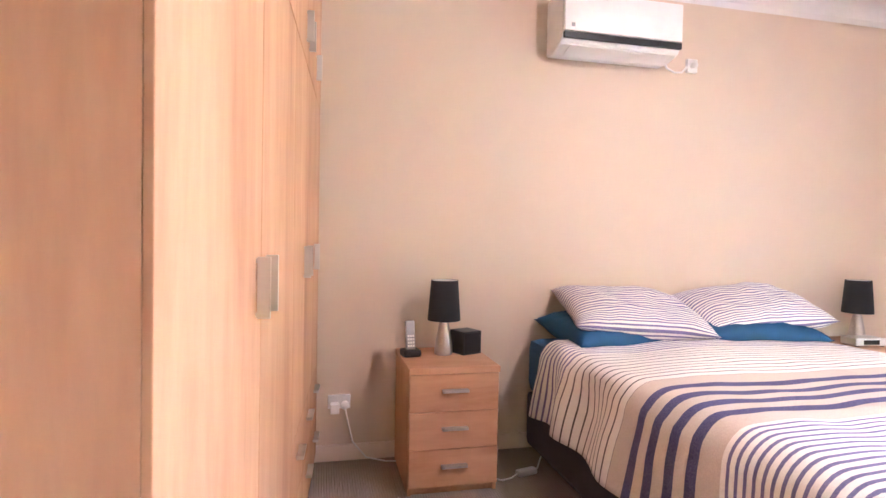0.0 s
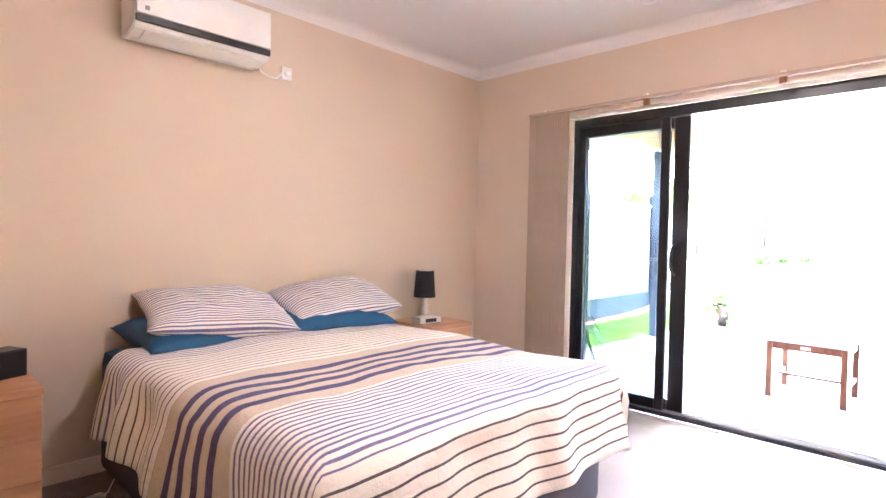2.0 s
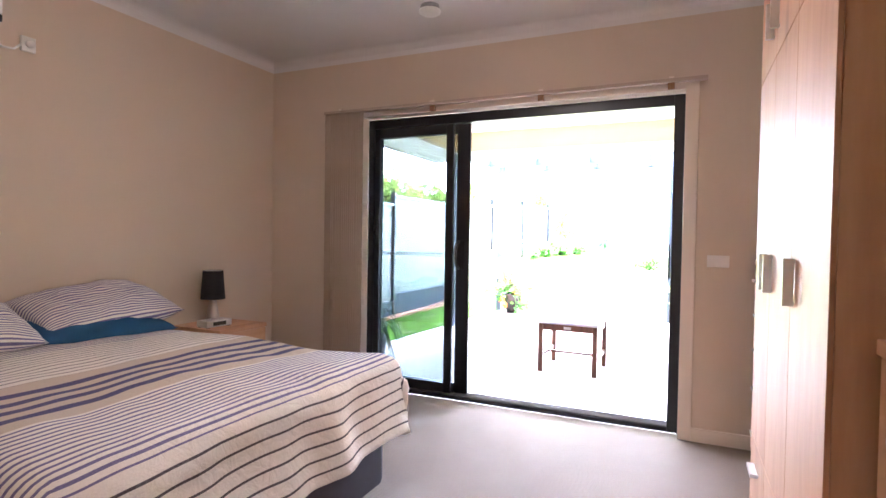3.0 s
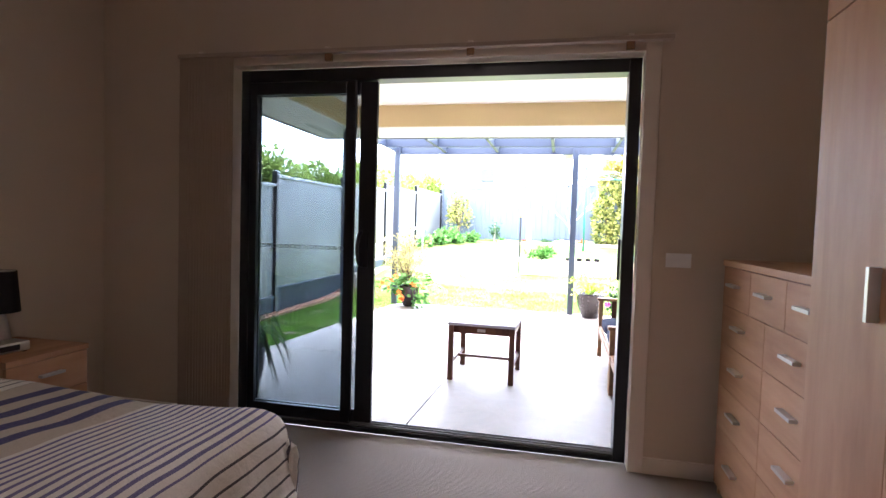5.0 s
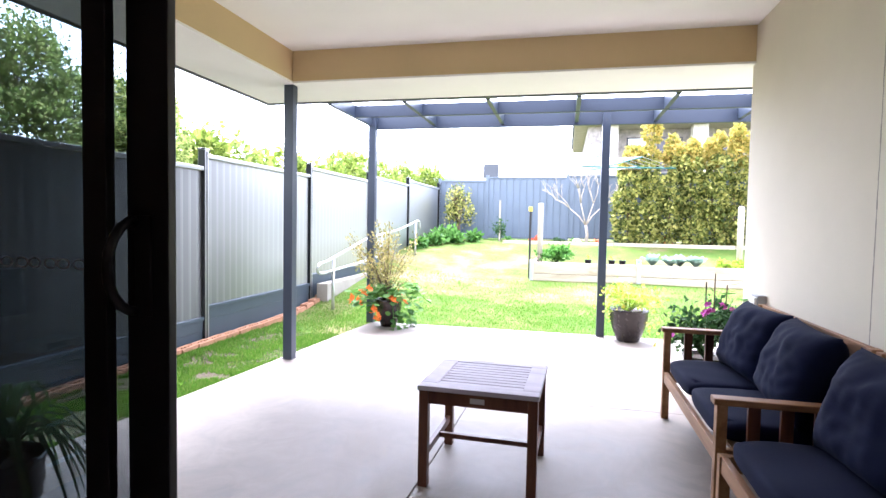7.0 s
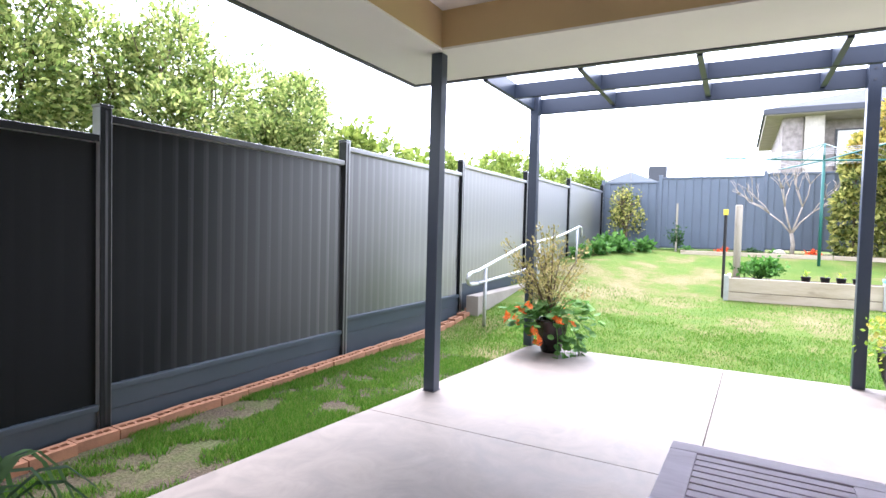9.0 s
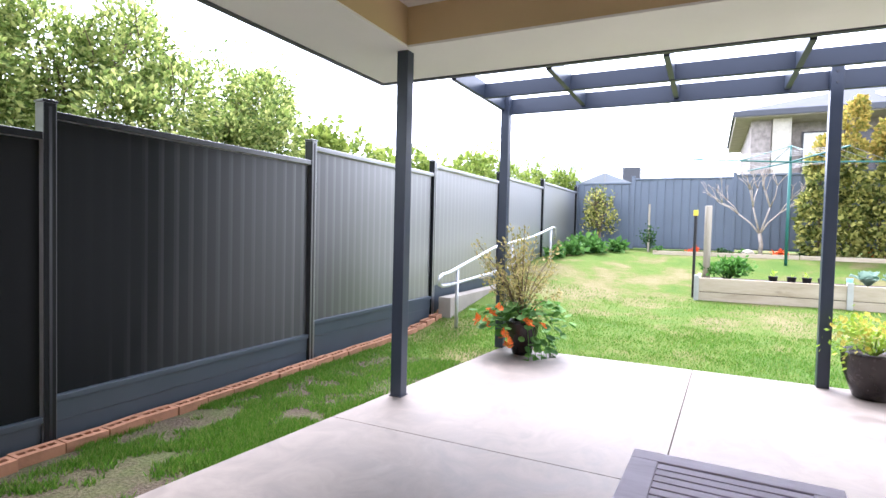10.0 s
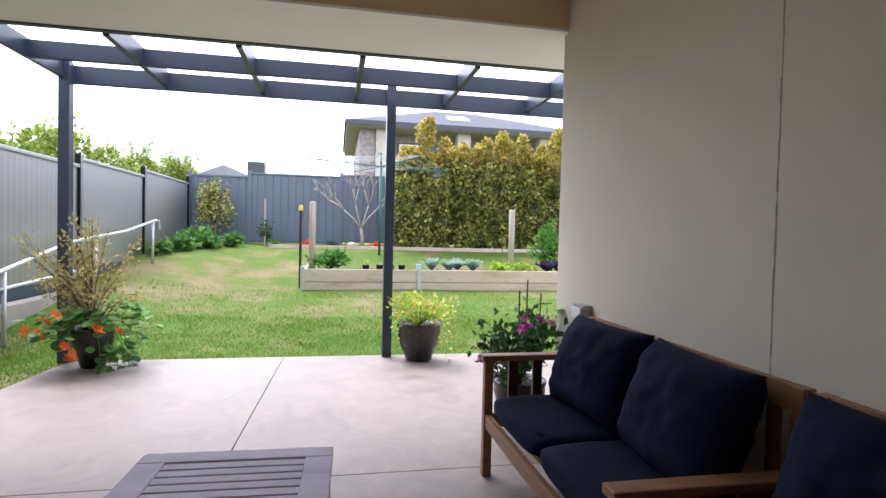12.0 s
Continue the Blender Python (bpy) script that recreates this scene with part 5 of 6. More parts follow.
clump("potato_plant", "bushy bright green plant in the raised bed", pose(14.65, 0.78, 0.44), M_LEAF_GREEN, 0.75, 0.40, 900, 0.05, 1)
for k, (x, y) in enumerate(((14.7, 0.15), (14.75, -0.1), (14.75, -0.3), (14.75, -0.5))):
    pt = thing("seedling_pot", "small black plastic seedling pot on the soil", "pot", pose(x, y, 0.44), "seedling pots")
    part("pot", lathe(bmesh.new(), [(0.05, 0), (0.065, 0.1), (0.07, 0.11), (0.06, 0.105), (0.055, 0.08)], 14), M_BLACKPLASTIC, pt, "", True)
    part("seedling", leaves(bmesh.new(), [((0, 0, 0.08 + 0.01 * i), (random.Random(k + i).uniform(-1, 1), random.Random(k - i).uniform(-1, 1), 1)) for i in range(8 if k % 2 == 0 else 3)], 0.04, random.Random(k)), M_LEAF_LIME, pt)
bk = thing("blue_cup", "small pale blue plastic cup on the bed edge", "cup", pose(14.26, -0.74, 0.498))
part("cup", lathe(bmesh.new(), [(0.03, 0), (0.042, 0.1), (0.039, 0.1), (0.03, 0.01)], 14), plain("blue_plastic", (0.2, 0.42, 0.62), 0.4), bk, "", True)


def cabbage(x, y, seed, mat=M_LEAF_BLUE, w=0.5, label="blue-green cabbage in the raised bed", name="cabbage"):
    rng = random.Random(seed)
    p = thing(name, label, "plant", pose(x, y, 0.44), "vegetables in the raised bed")
    part("stalk", tube(bmesh.new(), (0, 0, 0), (0, 0, 0.06), 0.02), M_LEAF_DEEP, p)
    for i in range(13):
        a = i * 2.4
        tilt = 0.08 + 0.6 * (i / 13)
        bm = bmesh.new()
        n = 5
        ln = w * 0.5 * rng.uniform(0.8, 1.15)
        rows = []
        for j in range(n + 1):
            t = j / n
            wd = ln * 0.42 * math.sin(math.pi * (0.12 + 0.8 * t)) + 0.006
            c = Vector((ln * t * math.sin(tilt + 0.35 * t), 0, 0.03 + 0.8 * ln * t * math.cos(tilt + 0.35 * t)))
            rows.append([bm.verts.new(c + Vector((-0.02 * abs(s), s * wd, 0.03 * s * s + rng.uniform(-0.008, 0.008)))) for s in (-1, -0.5, 0, 0.5, 1)])
        for q, r in zip(rows, rows[1:]):
            for k in range(4):
                bm.faces.new((q[k], q[k + 1], r[k + 1], r[k]))
        o = part("leaf", bm, mat, p, "", True)
        o.rotation_euler = (0, 0, a)
    return p


for k, (x, y) in enumerate(((14.75, -1.05), (14.6, -1.35), (14.8, -1.55), (14.6, -1.8))):
    cabbage(x, y, k)
for k, y in enumerate((-2.3, -2.55, -2.8)):
    clump("lettuce", "low lime green leafy vegetable in the raised bed", pose(14.6, y, 0.44), M_LEAF_LIME, 0.4, 0.2, 420, 0.04, 30 + k)
for k, (x, y) in enumerate(((14.5, -3.2), (14.7, -3.5), (14.45, -3.65))):
    cabbage(x, y, 60 + k, M_LEAF_PURPLE, 0.5, "dark purple kale in the raised bed", "kale")
clump("broad_bean", "tall pale green bean plant in the raised bed", pose(15.0, -3.5, 0.44), M_LEAF_GREEN, 0.8, 1.05, 900, 0.06, 41)

for x, y, z, label in ((14.66, 1.09, 1.645, "weathered grey timber post at the garden bed"), (14.75, -2.58, 1.62, "weathered grey timber post in the garden bed")):
    lg = thing("timber_post", label, "post", pose(x, y, 0.1), "garden posts")
    part("shaft", lathe(bmesh.new(), [(0.055, 0), (0.055, z - 0.12), (0.045, z - 0.1)], 14), M_LOG, lg, "", True)
st = thing("garden_stake", "thin black stake with a yellow cap", "stake", pose(14.35, 1.27, 0.14))
part("stake", tube(bmesh.new(), (0, 0, 0), (0, 0, 1.36), 0.022, n=8), M_BLACKPLASTIC, st)
part("cap", B(-0.035, 0.035, -0.035, 0.035, 1.33, 1.42, bevel=0.006), plain("yellow_cap", (0.75, 0.6, 0.06), 0.5), st, "yellow plastic cap")
wk = thing("garden_stake", "pale timber stake with a staked plant", "stake", pose(18.4, 2.35, 0.72))
part("stake", B(-0.02, 0.02, -0.02, 0.02, 0, 1.15), M_LOG, wk)
clump("staked_bush", "small dark green bush tied to a stake", pose(18.45, 2.35, 0.72), M_LEAF_DEEP, 0.45, 0.75, 260, 0.05, 70)

# ---- back garden edge and corner planting ----
for y0, y1 in ((-6.2, -3.4), (-3.38, -0.6), (-0.58, 2.2)):
    solid("garden_edging", B(17.86, 17.92, y0, y1, 0.6, 0.80, bevel=0.008), M_PINE, "weathered timber garden edging board", "edging", "garden edging boards")
rk = thing("garden_rock", "pale rounded rock by the bare tree", "rock", pose(18.3, 0.3, 0.76))
bm = bmesh.new()
bmesh.ops.create_icosphere(bm, subdivisions=3, radius=0.12)
for v in bm.verts:
    v.co *= 1 + 0.25 * noise.noise(v.co * 9)
    v.co.z = v.co.z * 0.6 + 0.05
part("rock", bm, M_STONE, rk, "", True)
rng = random.Random(77)
for k, (x, y, w, h) in enumerate(((16.8, 3.75, 0.7, 0.45), (17.3, 3.4, 0.8, 0.5), (17.9, 3.0, 0.6, 0.35), (16.2, 4.0, 0.5, 0.35), (17.7, 3.7, 0.9, 0.6))):
    clump("comfrey", "broad-leaved green plant in the corner bed", pose(x, y, ground_z(x, y) - 0.02), M_LEAF_NAS, w * 0.85, h * 0.8, 240, 0.1, 80 + k, 1.5, 0.2, "corner plants")
cb = shrub_tree(18.7, 3.55, 0.74, 1.1, 2.25, 91, M_LEAF_HEDGE, "half-bare climbing shrub in the fence corner", 480, 0.06, 0.8)
cb["group"] = "corner plants"
for k in range(9):
    y = 2.0 - k * 0.55 + rng.uniform(-0.15, 0.15)
    clump("border_flower", "low flowering border plant by the fence", pose(18.3 + rng.uniform(-0.15, 0.15), y, 0.74), (M_LEAF_GREEN, M_PETAL_RED, M_LEAF_DEEP)[k % 3], 0.32, 0.2, 150, 0.035, 100 + k, group="border plants")

# concrete edge of the ramp, and its handrail
solid("ramp_kerb", B(11.3, 15.6, 4.10, 4.28, -0.1, 0.25, bevel=0.01), M_KERB, "pale concrete kerb beside the handrail", "kerb")
hr = thing("handrail", "galvanised tubular handrail on slim posts", "handrail", pose(0.12, 3.86, 0))
part("rail", pipe(bmesh.new(), [(10.62, 0, 0.48)] + [(10.47 + 0.15 * 0 - 0.14 * math.sin(a), 0, 0.55 - 0.07 * math.cos(a)) for a in (0.3, 0.9, 1.57, 2.2, 2.8)] + [(10.62, 0, 0.63), (12.2, 0, 0.92), (14.0, 0, 1.06), (15.35, 0, 1.25), (15.5, 0, 1.24), (15.55, 0, 1.15), (15.54, 0, 1.06)], 0.022, 10), M_GALV, hr, "", True)
part("lower_rail", pipe(bmesh.new(), [(10.62, 0, 0.48), (12.0, 0, 0.54), (12.9, 0, 0.6)], 0.018, 8), M_GALV, hr, "", True)
for x, t in ((10.85, 0.66), (12.9, 0.97), (15.2, 1.22)):
    part("post", tube(bmesh.new(), (x, 0, ground_z(x + 0.12, 3.86) - 0.02), (x, 0, t), 0.022), M_GALV, hr, "", True)

# ---- pots ----
def planter(m, r, h, label):
    p = thing("planter_pot", label, "plant pot", m, "dark planter pots")
    prof = [(r * 0.52, 0), (r * 0.58, 0.01), (r * 0.84, h * 0.42), (r * 0.98, h * 0.75), (r * 0.97, h * 0.88), (r, h * 0.92), (r * 1.02, h), (r * 0.93, h), (r * 0.9, h * 0.9)]
    part("pot", lathe(bmesh.new(), prof, 32), M_POT, p, "", True)
    part("soil", lathe(bmesh.new(), [(r * 0.4, h * 0.86), (r * 0.91, h * 0.87), (r * 0.91, h * 0.9), (0.01, h * 0.91)], 24), M_SOIL, p, "dark potting soil")
    return p


def round_leaves(bm, spots, size, rng):
    """Round flat leaves on the spots, tilted a little."""
    for p, out in spots:
        p = Vector(p)
        nrm = (Vector(out) * 0.5 + Vector((rng.uniform(-0.6, 0.6), rng.uniform(-0.6, 0.6), 1.0))).normalized()
        s = nrm.cross(Vector((rng.uniform(-1, 1), rng.uniform(-1, 1), 0.1))).normalized()
        t = nrm.cross(s)
        r = size * rng.uniform(0.55, 1.2)
        c = bm.verts.new(p - nrm * r * 0.15)
        ring = [bm.verts.new(p + (s * math.cos(a) + t * math.sin(a)) * r) for a in (2 * math.pi * k / 8 for k in range(8))]
        for k in range(8):
            bm.faces.new((c, ring[k], ring[(k + 1) % 8]))
    return bm


def flowers(bm, places, size, rng, petals=5):
    for p in places:
        p = Vector(p)
        nrm = Vector((rng.uniform(-1, 0.2), rng.uniform(-1, 1), rng.uniform(0.1, 1))).normalized()
        s = nrm.cross(Vector((0.3, 0.2, 1))).normalized()
        t = nrm.cross(s)
        c = bm.verts.new(p)
        for k in range(petals):
            a = 2 * math.pi * k / petals
            d1 = s * math.cos(a - 0.5) + t * math.sin(a - 0.5)
            d2 = s * math.cos(a + 0.5) + t * math.sin(a + 0.5)
            e1, e2 = bm.verts.new(p + d1 * size + nrm * size * 0.4), bm.verts.new(p + d2 * size + nrm * size * 0.4)
            bm.faces.new((c, e1, e2))
    return bm


planter(pose(10.13, 2.73, PZ), 0.165, 0.34, "dark glazed pot beside the pergola post")
rng = random.Random(31)
nas = thing("nasturtium", "nasturtium with round leaves and orange-red flowers spilling from a pot", "plant", pose(10.13, 2.73, PZ + 0.31) @ Matrix.Diagonal((0.88, 0.88, 0.95, 1.0)))
st = bmesh.new()
spots = []
for _ in range(38):
    a, r = rng.uniform(0, 6.28), rng.uniform(0.12, 0.5)
    e = Vector((r * math.cos(a), r * math.sin(a), rng.uniform(0.0, 0.24) - 0.5 * max(0, r - 0.28)))
    pipe(st, [(0, 0, 0), (e.x * 0.5, e.y * 0.5, max(e.z, 0.05) + 0.1), e], [0.005, 0.004, 0.003], 5)
    for _ in range(5):
        spots.append((e + Vector((rng.gauss(0, 0.06), rng.gauss(0, 0.06), rng.gauss(0, 0.05))), e))
for k in range(7):
    a = -2.6 + 0.25 * k
    q = [Vector((0.2 * math.cos(a), 0.2 * math.sin(a), 0.03)), Vector((0.3 * math.cos(a), 0.3 * math.sin(a), -0.12)), Vector((0.33 * math.cos(a), 0.33 * math.sin(a), -0.33))]
    pipe(st, q, 0.004, 5)
    for w in range(5):
        spots.append((q[1].lerp(q[2], w / 4) + Vector((rng.gauss(0, 0.04), rng.gauss(0, 0.04), 0)), (math.cos(a), math.sin(a), 0)))
part("stem", st, M_LEAF_GREEN, nas)
part("foliage", round_leaves(bmesh.new(), spots, 0.05, rng), M_LEAF_NAS, nas, "round green leaves")
fl = [(-0.34, 0.28, 0.14), (-0.38, 0.30, 0.05), (-0.4, 0.1, -0.1), (-0.36, 0.03, -0.14), (-0.38, 0.0, -0.2), (-0.2, -0.3, 0.02), (-0.1, -0.2, 0.12), (-0.3, 0.3, -0.02), (-0.37, 0.06, -0.18), (-0.25, -0.1, 0.1), (-0.42, 0.2, 0.12), (-0.45, 0.36, 0.08), (-0.36, 0.42, 0.02), (-0.46, 0.05, -0.05), (-0.47, -0.02, -0.15), (-0.4, -0.22, 0.05), (-0.45, 0.12, 0.2)]
for a, b, c in fl:
    part("flower", flowers(bmesh.new(), [(a, b, c), (a + 0.02, b + 0.02, c + 0.02)], 0.042, rng), M_PETAL_RED, nas, "orange-red flower")
tw = thing("twiggy_shrub", "sparse twiggy olive shrub in the pot", "plant", pose(10.11, 2.74, PZ + 0.36))
st, spots = bmesh.new(), []
for _ in range(44):
    a, sp = rng.uniform(0, 6.28), rng.uniform(0.05, 0.5)
    e = Vector((sp * math.cos(a), sp * math.sin(a) + 0.06, rng.uniform(0.5, 1.02) - 0.5 * sp))
    pipe(st, [(0, 0, 0), (e.x * 0.35, e.y * 0.35, e.z * 0.5), e], [0.006, 0.004, 0.0015], 5)
    for _ in range(40):
        k = rng.uniform(0.3, 1.0)
        spots.append((Vector((e.x * k, e.y * k, e.z * k ** 0.8)) + Vector((rng.gauss(0, 0.03), rng.gauss(0, 0.03), rng.gauss(0, 0.03))), e))
part("branchwork", st, M_BARKDARK, tw)
part("foliage", leaves(bmesh.new(), spots, 0.024, rng, 1.8), M_LEAF_DRY, tw, "small olive leaves")

planter(pose(10.14, -0.125, PZ), 0.215, 0.37, "dark glazed pot with yellow flowers")
rng = random.Random(32)
yf = thing("yellow_flower_plant", "bushy pot plant with many pale yellow flowers", "plant", pose(10.14, -0.125, PZ + 0.33))
st, spots, fl = bmesh.new(), [], []
for _ in range(34):
    a, r = rng.uniform(0, 6.28), rng.uniform(0.05, 0.33)
    e = Vector((r * math.cos(a), r * math.sin(a), rng.uniform(0.08, 0.27) - 0.55 * max(0, r - 0.2)))
    pipe(st, [(0, 0, 0), (e.x * 0.5, e.y * 0.5, e.z * 0.5 + 0.05), e], 0.0035, 5)
    for _ in range(13):
        spots.append((e + Vector((rng.gauss(0, 0.05), rng.gauss(0, 0.05), rng.gauss(0, 0.045))), e))
    for _ in range(5):
        fl.append(e + Vector((rng.gauss(0, 0.05), rng.gauss(0, 0.05), rng.gauss(0.03, 0.04))))
for k in range(12):
    fl.append((-0.1 + rng.gauss(0, 0.1), -0.26 + rng.gauss(0, 0.03), -0.05 - 0.025 * k))
part("stem", st, M_LEAF_LIME, yf)
part("foliage", leaves(bmesh.new(), spots, 0.032, rng, 1.4), M_LEAF_LIME, yf, "small lime green leaves")
part("flower", flowers(bmesh.new(), fl, 0.02, rng), M_PETAL_YELLOW, yf, "pale yellow flowers")

planter(pose(8.28, -0.50, PZ), 0.17, 0.3, "dark pot behind the garden sofa")
pf = clump("pelargonium", "dark leafy pot plant with magenta flowers", pose(8.28, -0.50, PZ + 0.26), M_LEAF_DEEP, 0.72, 0.55, 900, 0.042, 33, 1.3)
rng = random.Random(34)
part("flower", flowers(bmesh.new(), [(-0.2 + rng.gauss(0, 0.02), 0.30 + rng.gauss(0, 0.02), 0.22 + rng.gauss(0, 0.015)) for _ in range(7)] + [(-0.22 + rng.gauss(0, 0.02), 0.06 + rng.gauss(0, 0.02), 0.42 + rng.gauss(0, 0.02)) for _ in range(8)] + [(-0.2 + rng.gauss(0, 0.02), -0.06 + rng.gauss(0, 0.02), 0.45 + rng.gauss(0, 0.02)) for _ in range(6)], 0.028, rng), M_PETAL_PINK, pf, "magenta flower heads")
for a, b, h in ((-0.02, 0.02, 0.62), (0.05, -0.05, 0.68), (0.0, -0.11, 0.6)):
    part("cane", tube(bmesh.new(), (a, b, 0), (a * 1.2, b * 1.2, h), 0.005, n=6), M_BARKDARK, pf, "thin plant cane")
part("large_leaf", round_leaves(bmesh.new(), [((-0.1, -0.16, 0.62), (0, 0, 1)), ((-0.05, -0.24, 0.5), (0, 0, 1)), ((-0.15, -0.1, 0.55), (0, 0, 1))], 0.06, rng), M_LEAF_GREEN, pf, "broad light green leaves")

# strap-leaved plant by the fixed glass
planter(pose(5.28, 2.62, PZ), 0.15, 0.40, "dark pot outside the fixed glass")
sp = thing("spider_plant", "dark strap-leaved plant drooping from its pot", "plant", pose(5.28, 2.62, PZ + 0.36))
rng = random.Random(44)
bm = bmesh.new()
for _ in range(70):
    a, ln = rng.uniform(0, 6.28), rng.uniform(0.35, 0.62)
    up = rng.uniform(0.25, 0.5)
    prev = None
    for j in range(8):
        t = j / 7
        c = Vector((math.cos(a) * ln * (t * 0.75), math.sin(a) * ln * (t * 0.75), up * math.sin(2.3 * t) * 0.9 - 0.42 * t * t))
        wd = 0.011 * (1 - t ** 3) + 0.001
        sd = Vector((-math.sin(a), math.cos(a), 0)) * wd
        cur = (bm.verts.new(c - sd), bm.verts.new(c + sd))
        if prev:
            bm.faces.new((prev[0], prev[1], cur[1], cur[0]))
        prev = cur
part("foliage", bm, M_LEAF_DEEP, sp, "long dark strap leaves", True)


# ---- houses beyond ----
hs = thing("brick_house", "two-storey brick house with stone columns and grey tiled roof", "house", pose(30, 0, 0.9))
part("wall", B(1.2, 9, -11.0, -0.3, 0, 5.0), M_HOUSEBRICK, hs, "mottled brown brick walls")
part("side_wall", B(0.2, 1.2, -1.0, -0.3, 0, 5.0), M_HOUSEBRICK, hs)
# grey kerb colour puts the shade under the eave into the soffit
part("eave", B(-0.5, 9.6, -11.6, 0.3, 5.0, 5.22), M_KERB, hs, "eave and soffit with their shade painted in grey")
part("gutter", B(-0.58, -0.5, -11.7, 0.4, 5.04, 5.26), M_DARKSTEEL, hs)
bm = bmesh.new()
e = [(-0.55, -11.7, 5.24), (9.7, -11.7, 5.24), (9.7, 0.4, 5.24), (-0.55, 0.4, 5.24), (4.5, -6.8, 7.0), (4.5, -4.5, 7.0)]
vs = [bm.verts.new(p) for p in e]
for f in ((0, 1, 4), (1, 2, 5, 4), (2, 3, 5), (3, 0, 4, 5), (3, 2, 1, 0)):
    bm.faces.new([vs[i] for i in f])
part("roof", bm, M_ROOF, hs, "grey tiled hip roof")
sk = part("skylight", B(-0.6, 0.6, -0.5, 0.5, 0, 0.08), M_WHITE, hs, "bright white skylight")
sk.matrix_basis = pose(1.6, -5.2, 6.0, 0, -19, 0)
for y in (-1.35, -5.2, -9.3):
    part("column", B(0.0, 0.6, y - 0.32, y + 0.32, 0, 5.0, bevel=0.02), M_STONE, hs, "pale stone column")
part("balcony", B(0.1, 1.2, -11.0, -0.3, 2.2, 2.6), M_STONE, hs, "pale balcony edge")
for y in (-2.7, -4.1, -6.7, -8.2):
    w = part("window", B(1.12, 1.2, y - 0.55, y + 0.55, 3.0, 4.6), M_BLACK, hs, "dark framed window")
    part("pane", B(1.10, 1.12, y - 0.48, y + 0.48, 3.06, 4.54), M_WHITE if y == -2.7 else M_POT, w)
fh = thing("far_house", "pale grey metal roofed house beyond the fence", "house", pose(38, 10, 0.9))
part("wall", B(0, 8, -4, 6, 0, 2.8), M_STONE, fh)
bm = bmesh.new()
vs = [bm.verts.new(p) for p in ((-0.5, -4.5, 2.8), (8.5, -4.5, 2.8), (8.5, 6.5, 2.8), (-0.5, 6.5, 2.8), (4, 0.8, 6.3), (4, 3.0, 6.3))]
for f in ((0, 1, 4), (1, 2, 5, 4), (2, 3, 5), (3, 0, 4, 5), (3, 2, 1, 0)):
    bm.faces.new([vs[i] for i in f])
part("roof", bm, M_FARROOF, fh, "pale grey hip roof")
gh = thing("garden_shed", "pale grey gabled shed behind the fence", "shed", pose(24, 4.35, 0.9))
part("wall", B(0, 3, -1.15, 1.15, 0, 1.85), M_FARROOF, gh)
bm = bmesh.new()
vs = [bm.verts.new(p) for p in ((-0.1, -1.3, 1.82), (-0.1, 1.3, 1.82), (-0.1, 0, 2.35), (3.1, -1.3, 1.82), (3.1, 1.3, 1.82), (3.1, 0, 2.35))]
for f in ((0, 1, 2), (3, 4, 5), (0, 2, 5, 3), (1, 2, 5, 4), (0, 1, 4, 3)):
    bm.faces.new([vs[i] for i in f])
part("roof", bm, M_FARROOF, gh, "pale gabled roof")
for y in (-0.65, 0, 0.65):
    part("rib", B(-0.13, -0.1, y - 0.02, y + 0.02, 1.83, 2.32 - abs(y) * 0.4), M_GREYPLASTIC, gh)
ch = thing("roof_cooler", "dark boxy cooler on a far roof", "roof cooler", pose(36, 5.0, 0.9))
part("box", B(-0.4, 0.4, -0.45, 0.45, 3.1, 3.9, bevel=0.03), M_DARKSTEEL, ch)
part("stand", B(-0.3, 0.3, -0.35, 0.35, 0, 3.1), M_FARROOF, ch)

# ---- bricks along the fence ----
def brick_mesh():
    """A cored brick: four open cells in the top."""
    L, W, H = 0.23, 0.11, 0.076
    xs = [-L / 2, -0.093, -0.053, -0.047, -0.007, 0.007, 0.047, 0.053, 0.093, L / 2]
    ys = [-W / 2, -0.02, 0.02, W / 2]
    bm = bmesh.new()
    g = [[bm.verts.new((x, y, H)) for y in ys] for x in xs]
    for i in range(9):
        for j in range(3):
            q = (g[i][j], g[i + 1][j], g[i + 1][j + 1], g[i][j + 1])
            if j == 1 and i in (1, 3, 5, 7):
                d = [bm.verts.new(v.co + Vector((0, 0, -0.04))) for v in q]
                for k in range(4):
                    bm.faces.new((q[k], q[(k + 1) % 4], d[(k + 1) % 4], d[k]))
                bm.faces.new(d)
            else:
                bm.faces.new(q)
    lo = [bm.verts.new((x, y, 0)) for x, y in ((-L / 2, -W / 2), (L / 2, -W / 2), (L / 2, W / 2), (-L / 2, W / 2))]
    bm.faces.new(lo[::-1])
    bm.faces.new([lo[0], lo[1]] + [g[i][0] for i in range(9, -1, -1)])
    bm.faces.new([lo[2], lo[3]] + [g[i][3] for i in range(10)])
    bm.faces.new([lo[1], lo[2], g[9][3], g[9][2], g[9][1], g[9][0]])
    bm.faces.new([lo[3], lo[0], g[0][0], g[0][1], g[0][2], g[0][3]])
    return finish("brick", bm, M_BRICK)


bme = brick_mesh()
edge = thing("brick_edging", "row of loose terracotta cored bricks along the fence foot", "edging")
rng = random.Random(9)
for i in range(34):
    x = 3.9 + i * 0.237
    shared("brick", bme, edge, pose(x, 4.285 + rng.uniform(-0.012, 0.012), ground_z(x, 4.28) - 0.02 + rng.uniform(0, 0.005), rng.uniform(-1.5, 1.5), rng.uniform(-1.8, 0.4), rng.uniform(-2.5, 2.5)))

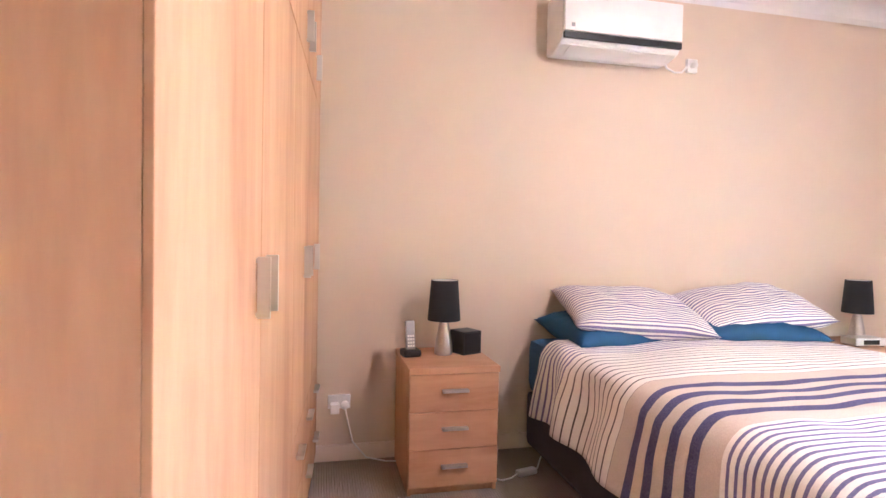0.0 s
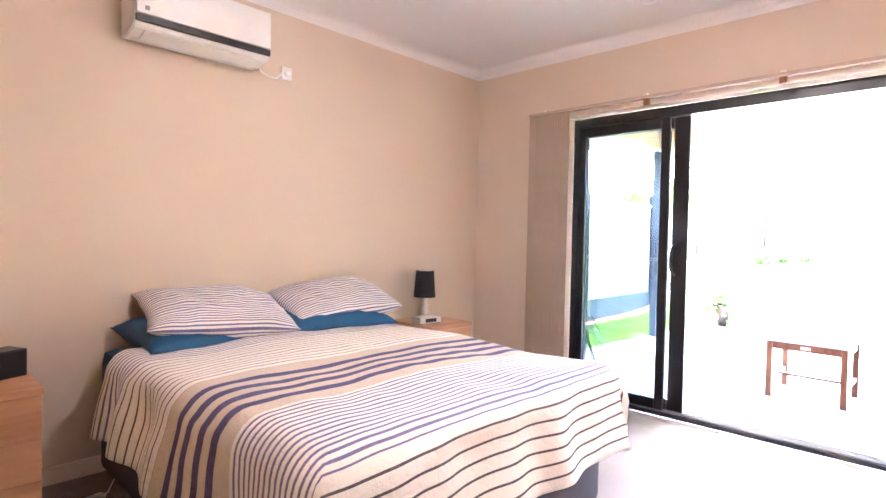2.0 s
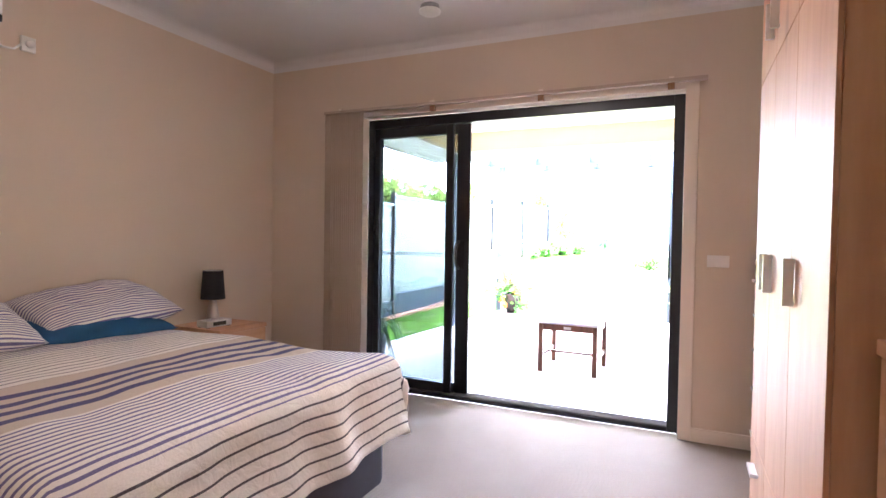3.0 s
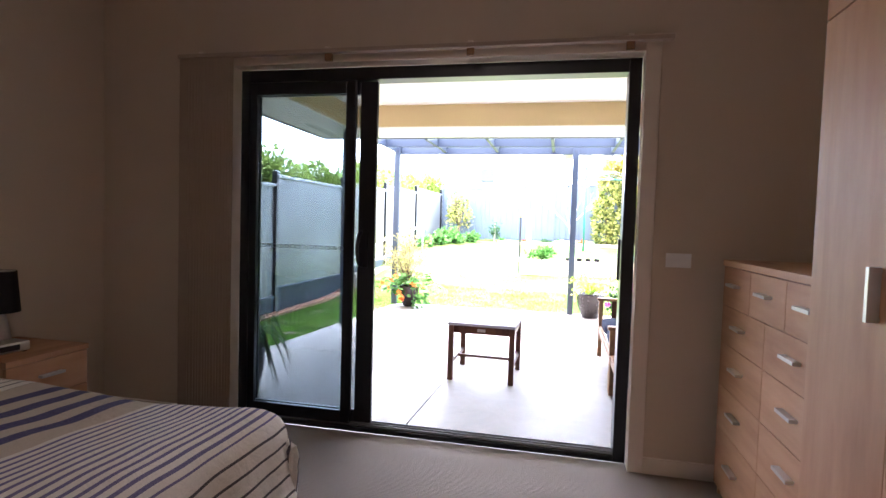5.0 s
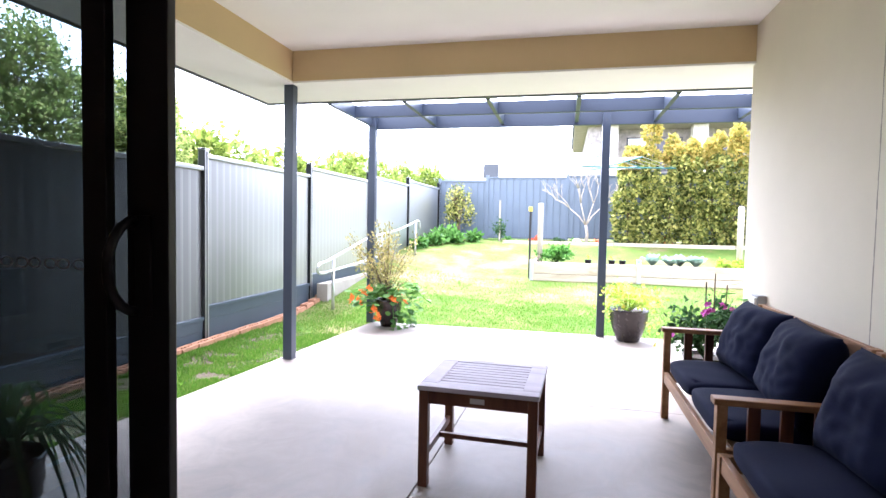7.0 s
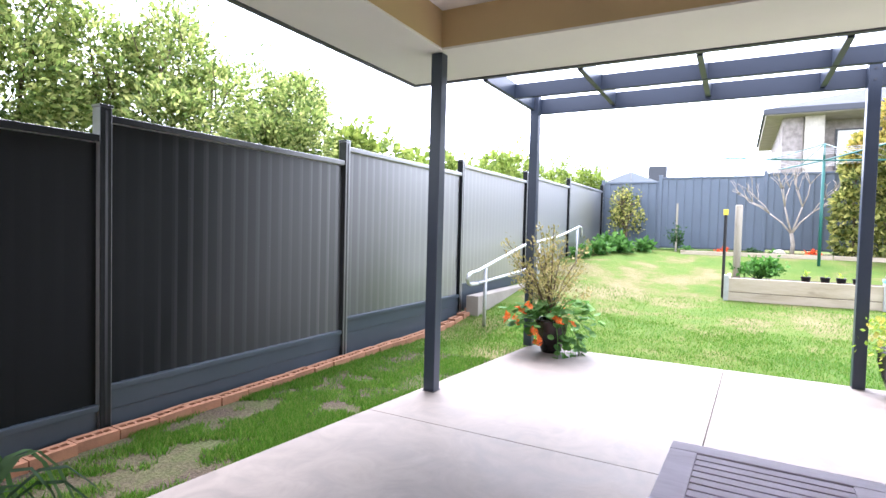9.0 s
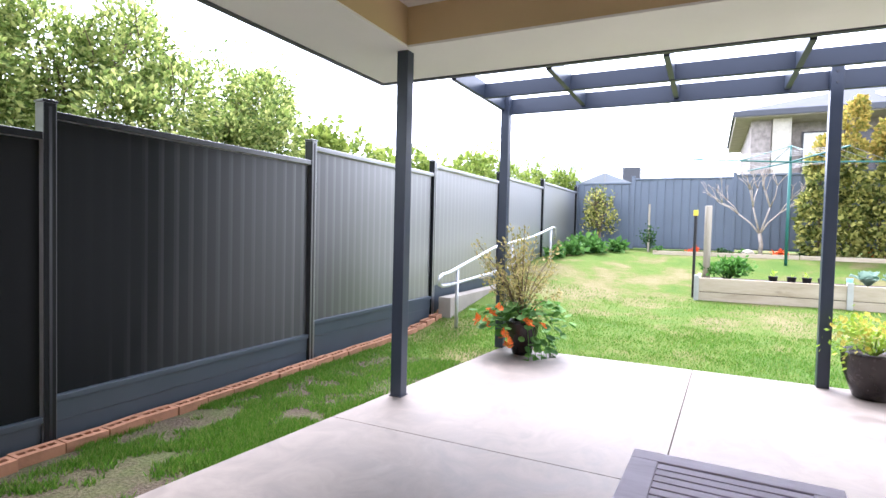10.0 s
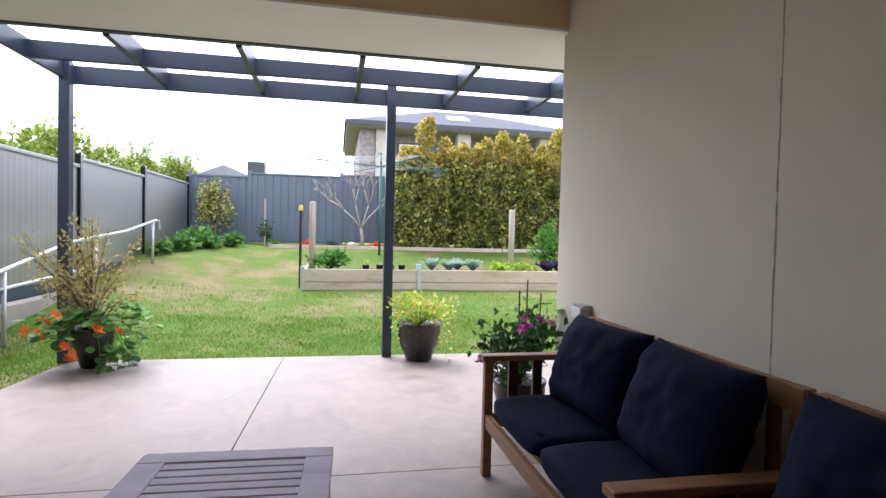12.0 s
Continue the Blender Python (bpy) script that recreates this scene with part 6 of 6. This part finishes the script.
# ---- grass ----
def grass(name, label, spans, n, seed, hgt, clumps=False):
    rng = random.Random(seed)
    vs, fs = [], []
    for _ in range(n):
        x0, x1, y0, y1 = spans[rng.randrange(len(spans))]
        x, y = rng.uniform(x0, x1), rng.uniform(y0, y1)
        if x < 10.42 and y < edge_y(x) + 0.015 and x > 4.86:
            continue
        if 14.15 < x < 15.45 and -3.5 < y < 1.3:
            continue
        dens = 0.55 + 0.6 * noise.noise((x * 1.5, y * 1.5, 2.0)) + 0.4 * noise.noise((x * 5, y * 5, 7.0))
        if clumps:
            dens = 1.9 * noise.noise((x * 1.3, y * 2.2, 12.0)) + 0.9 * noise.noise((x * 6, y * 6, 4.0)) + 0.25 + 0.1 * (x - 6.5)
        if rng.random() > dens:
            continue
        z = ground_z(x, y)
        h = hgt * rng.uniform(0.5, 1.4)
        a = rng.uniform(0, 6.28)
        lean = h * rng.uniform(0.2, 0.9)
        w = 0.003 + 0.003 * rng.random()
        k = len(vs)
        b = rng.uniform(0, 6.28)
        vs += [(x - w * math.cos(b), y - w * math.sin(b), z - 0.005), (x + w * math.cos(b), y + w * math.sin(b), z - 0.005), (x + lean * math.cos(a), y + lean * math.sin(a), z + h)]
        fs.append((k, k + 1, k + 2))
    me = bpy.data.meshes.new(name)
    me.from_pydata(vs, [], fs)
    me.materials.append(M_GRASS)
    return tagged(new(name, me), label, "grass", kind="stuff")


M_GRASS = leaf("grass_blade", (0.058, 0.165, 0.012), (0.1, 0.245, 0.02), (0.24, 0.29, 0.075), 0.5)
grass("lawn_grass", "short uneven green lawn blades", [(8.0, 12.0, 2.9, 4.25), (10.4, 14.2, -3.0, 3.5), (10.4, 12.2, -3.0, 3.5)], 130000, 2, 0.024)
grass("verge_grass", "clumpy green grass tufts on bare earth by the fence", [(4.0, 9.6, 3.1, 4.24), (5.4, 8.6, 3.3, 4.24)], 150000, 3, 0.03, True)

# joined masses too fine to count
for ob in list(scene.objects):
    if ob.parent and (ob.name.split(".")[0] in ("foliage", "crown", "shrub", "shrub_top", "branchwork", "stem") or (ob.name.startswith("flower") and ob.parent.name.split(".")[0] in ("yellow_flower_plant", "pelargonium"))):
        tagged(ob, kind="stuff")
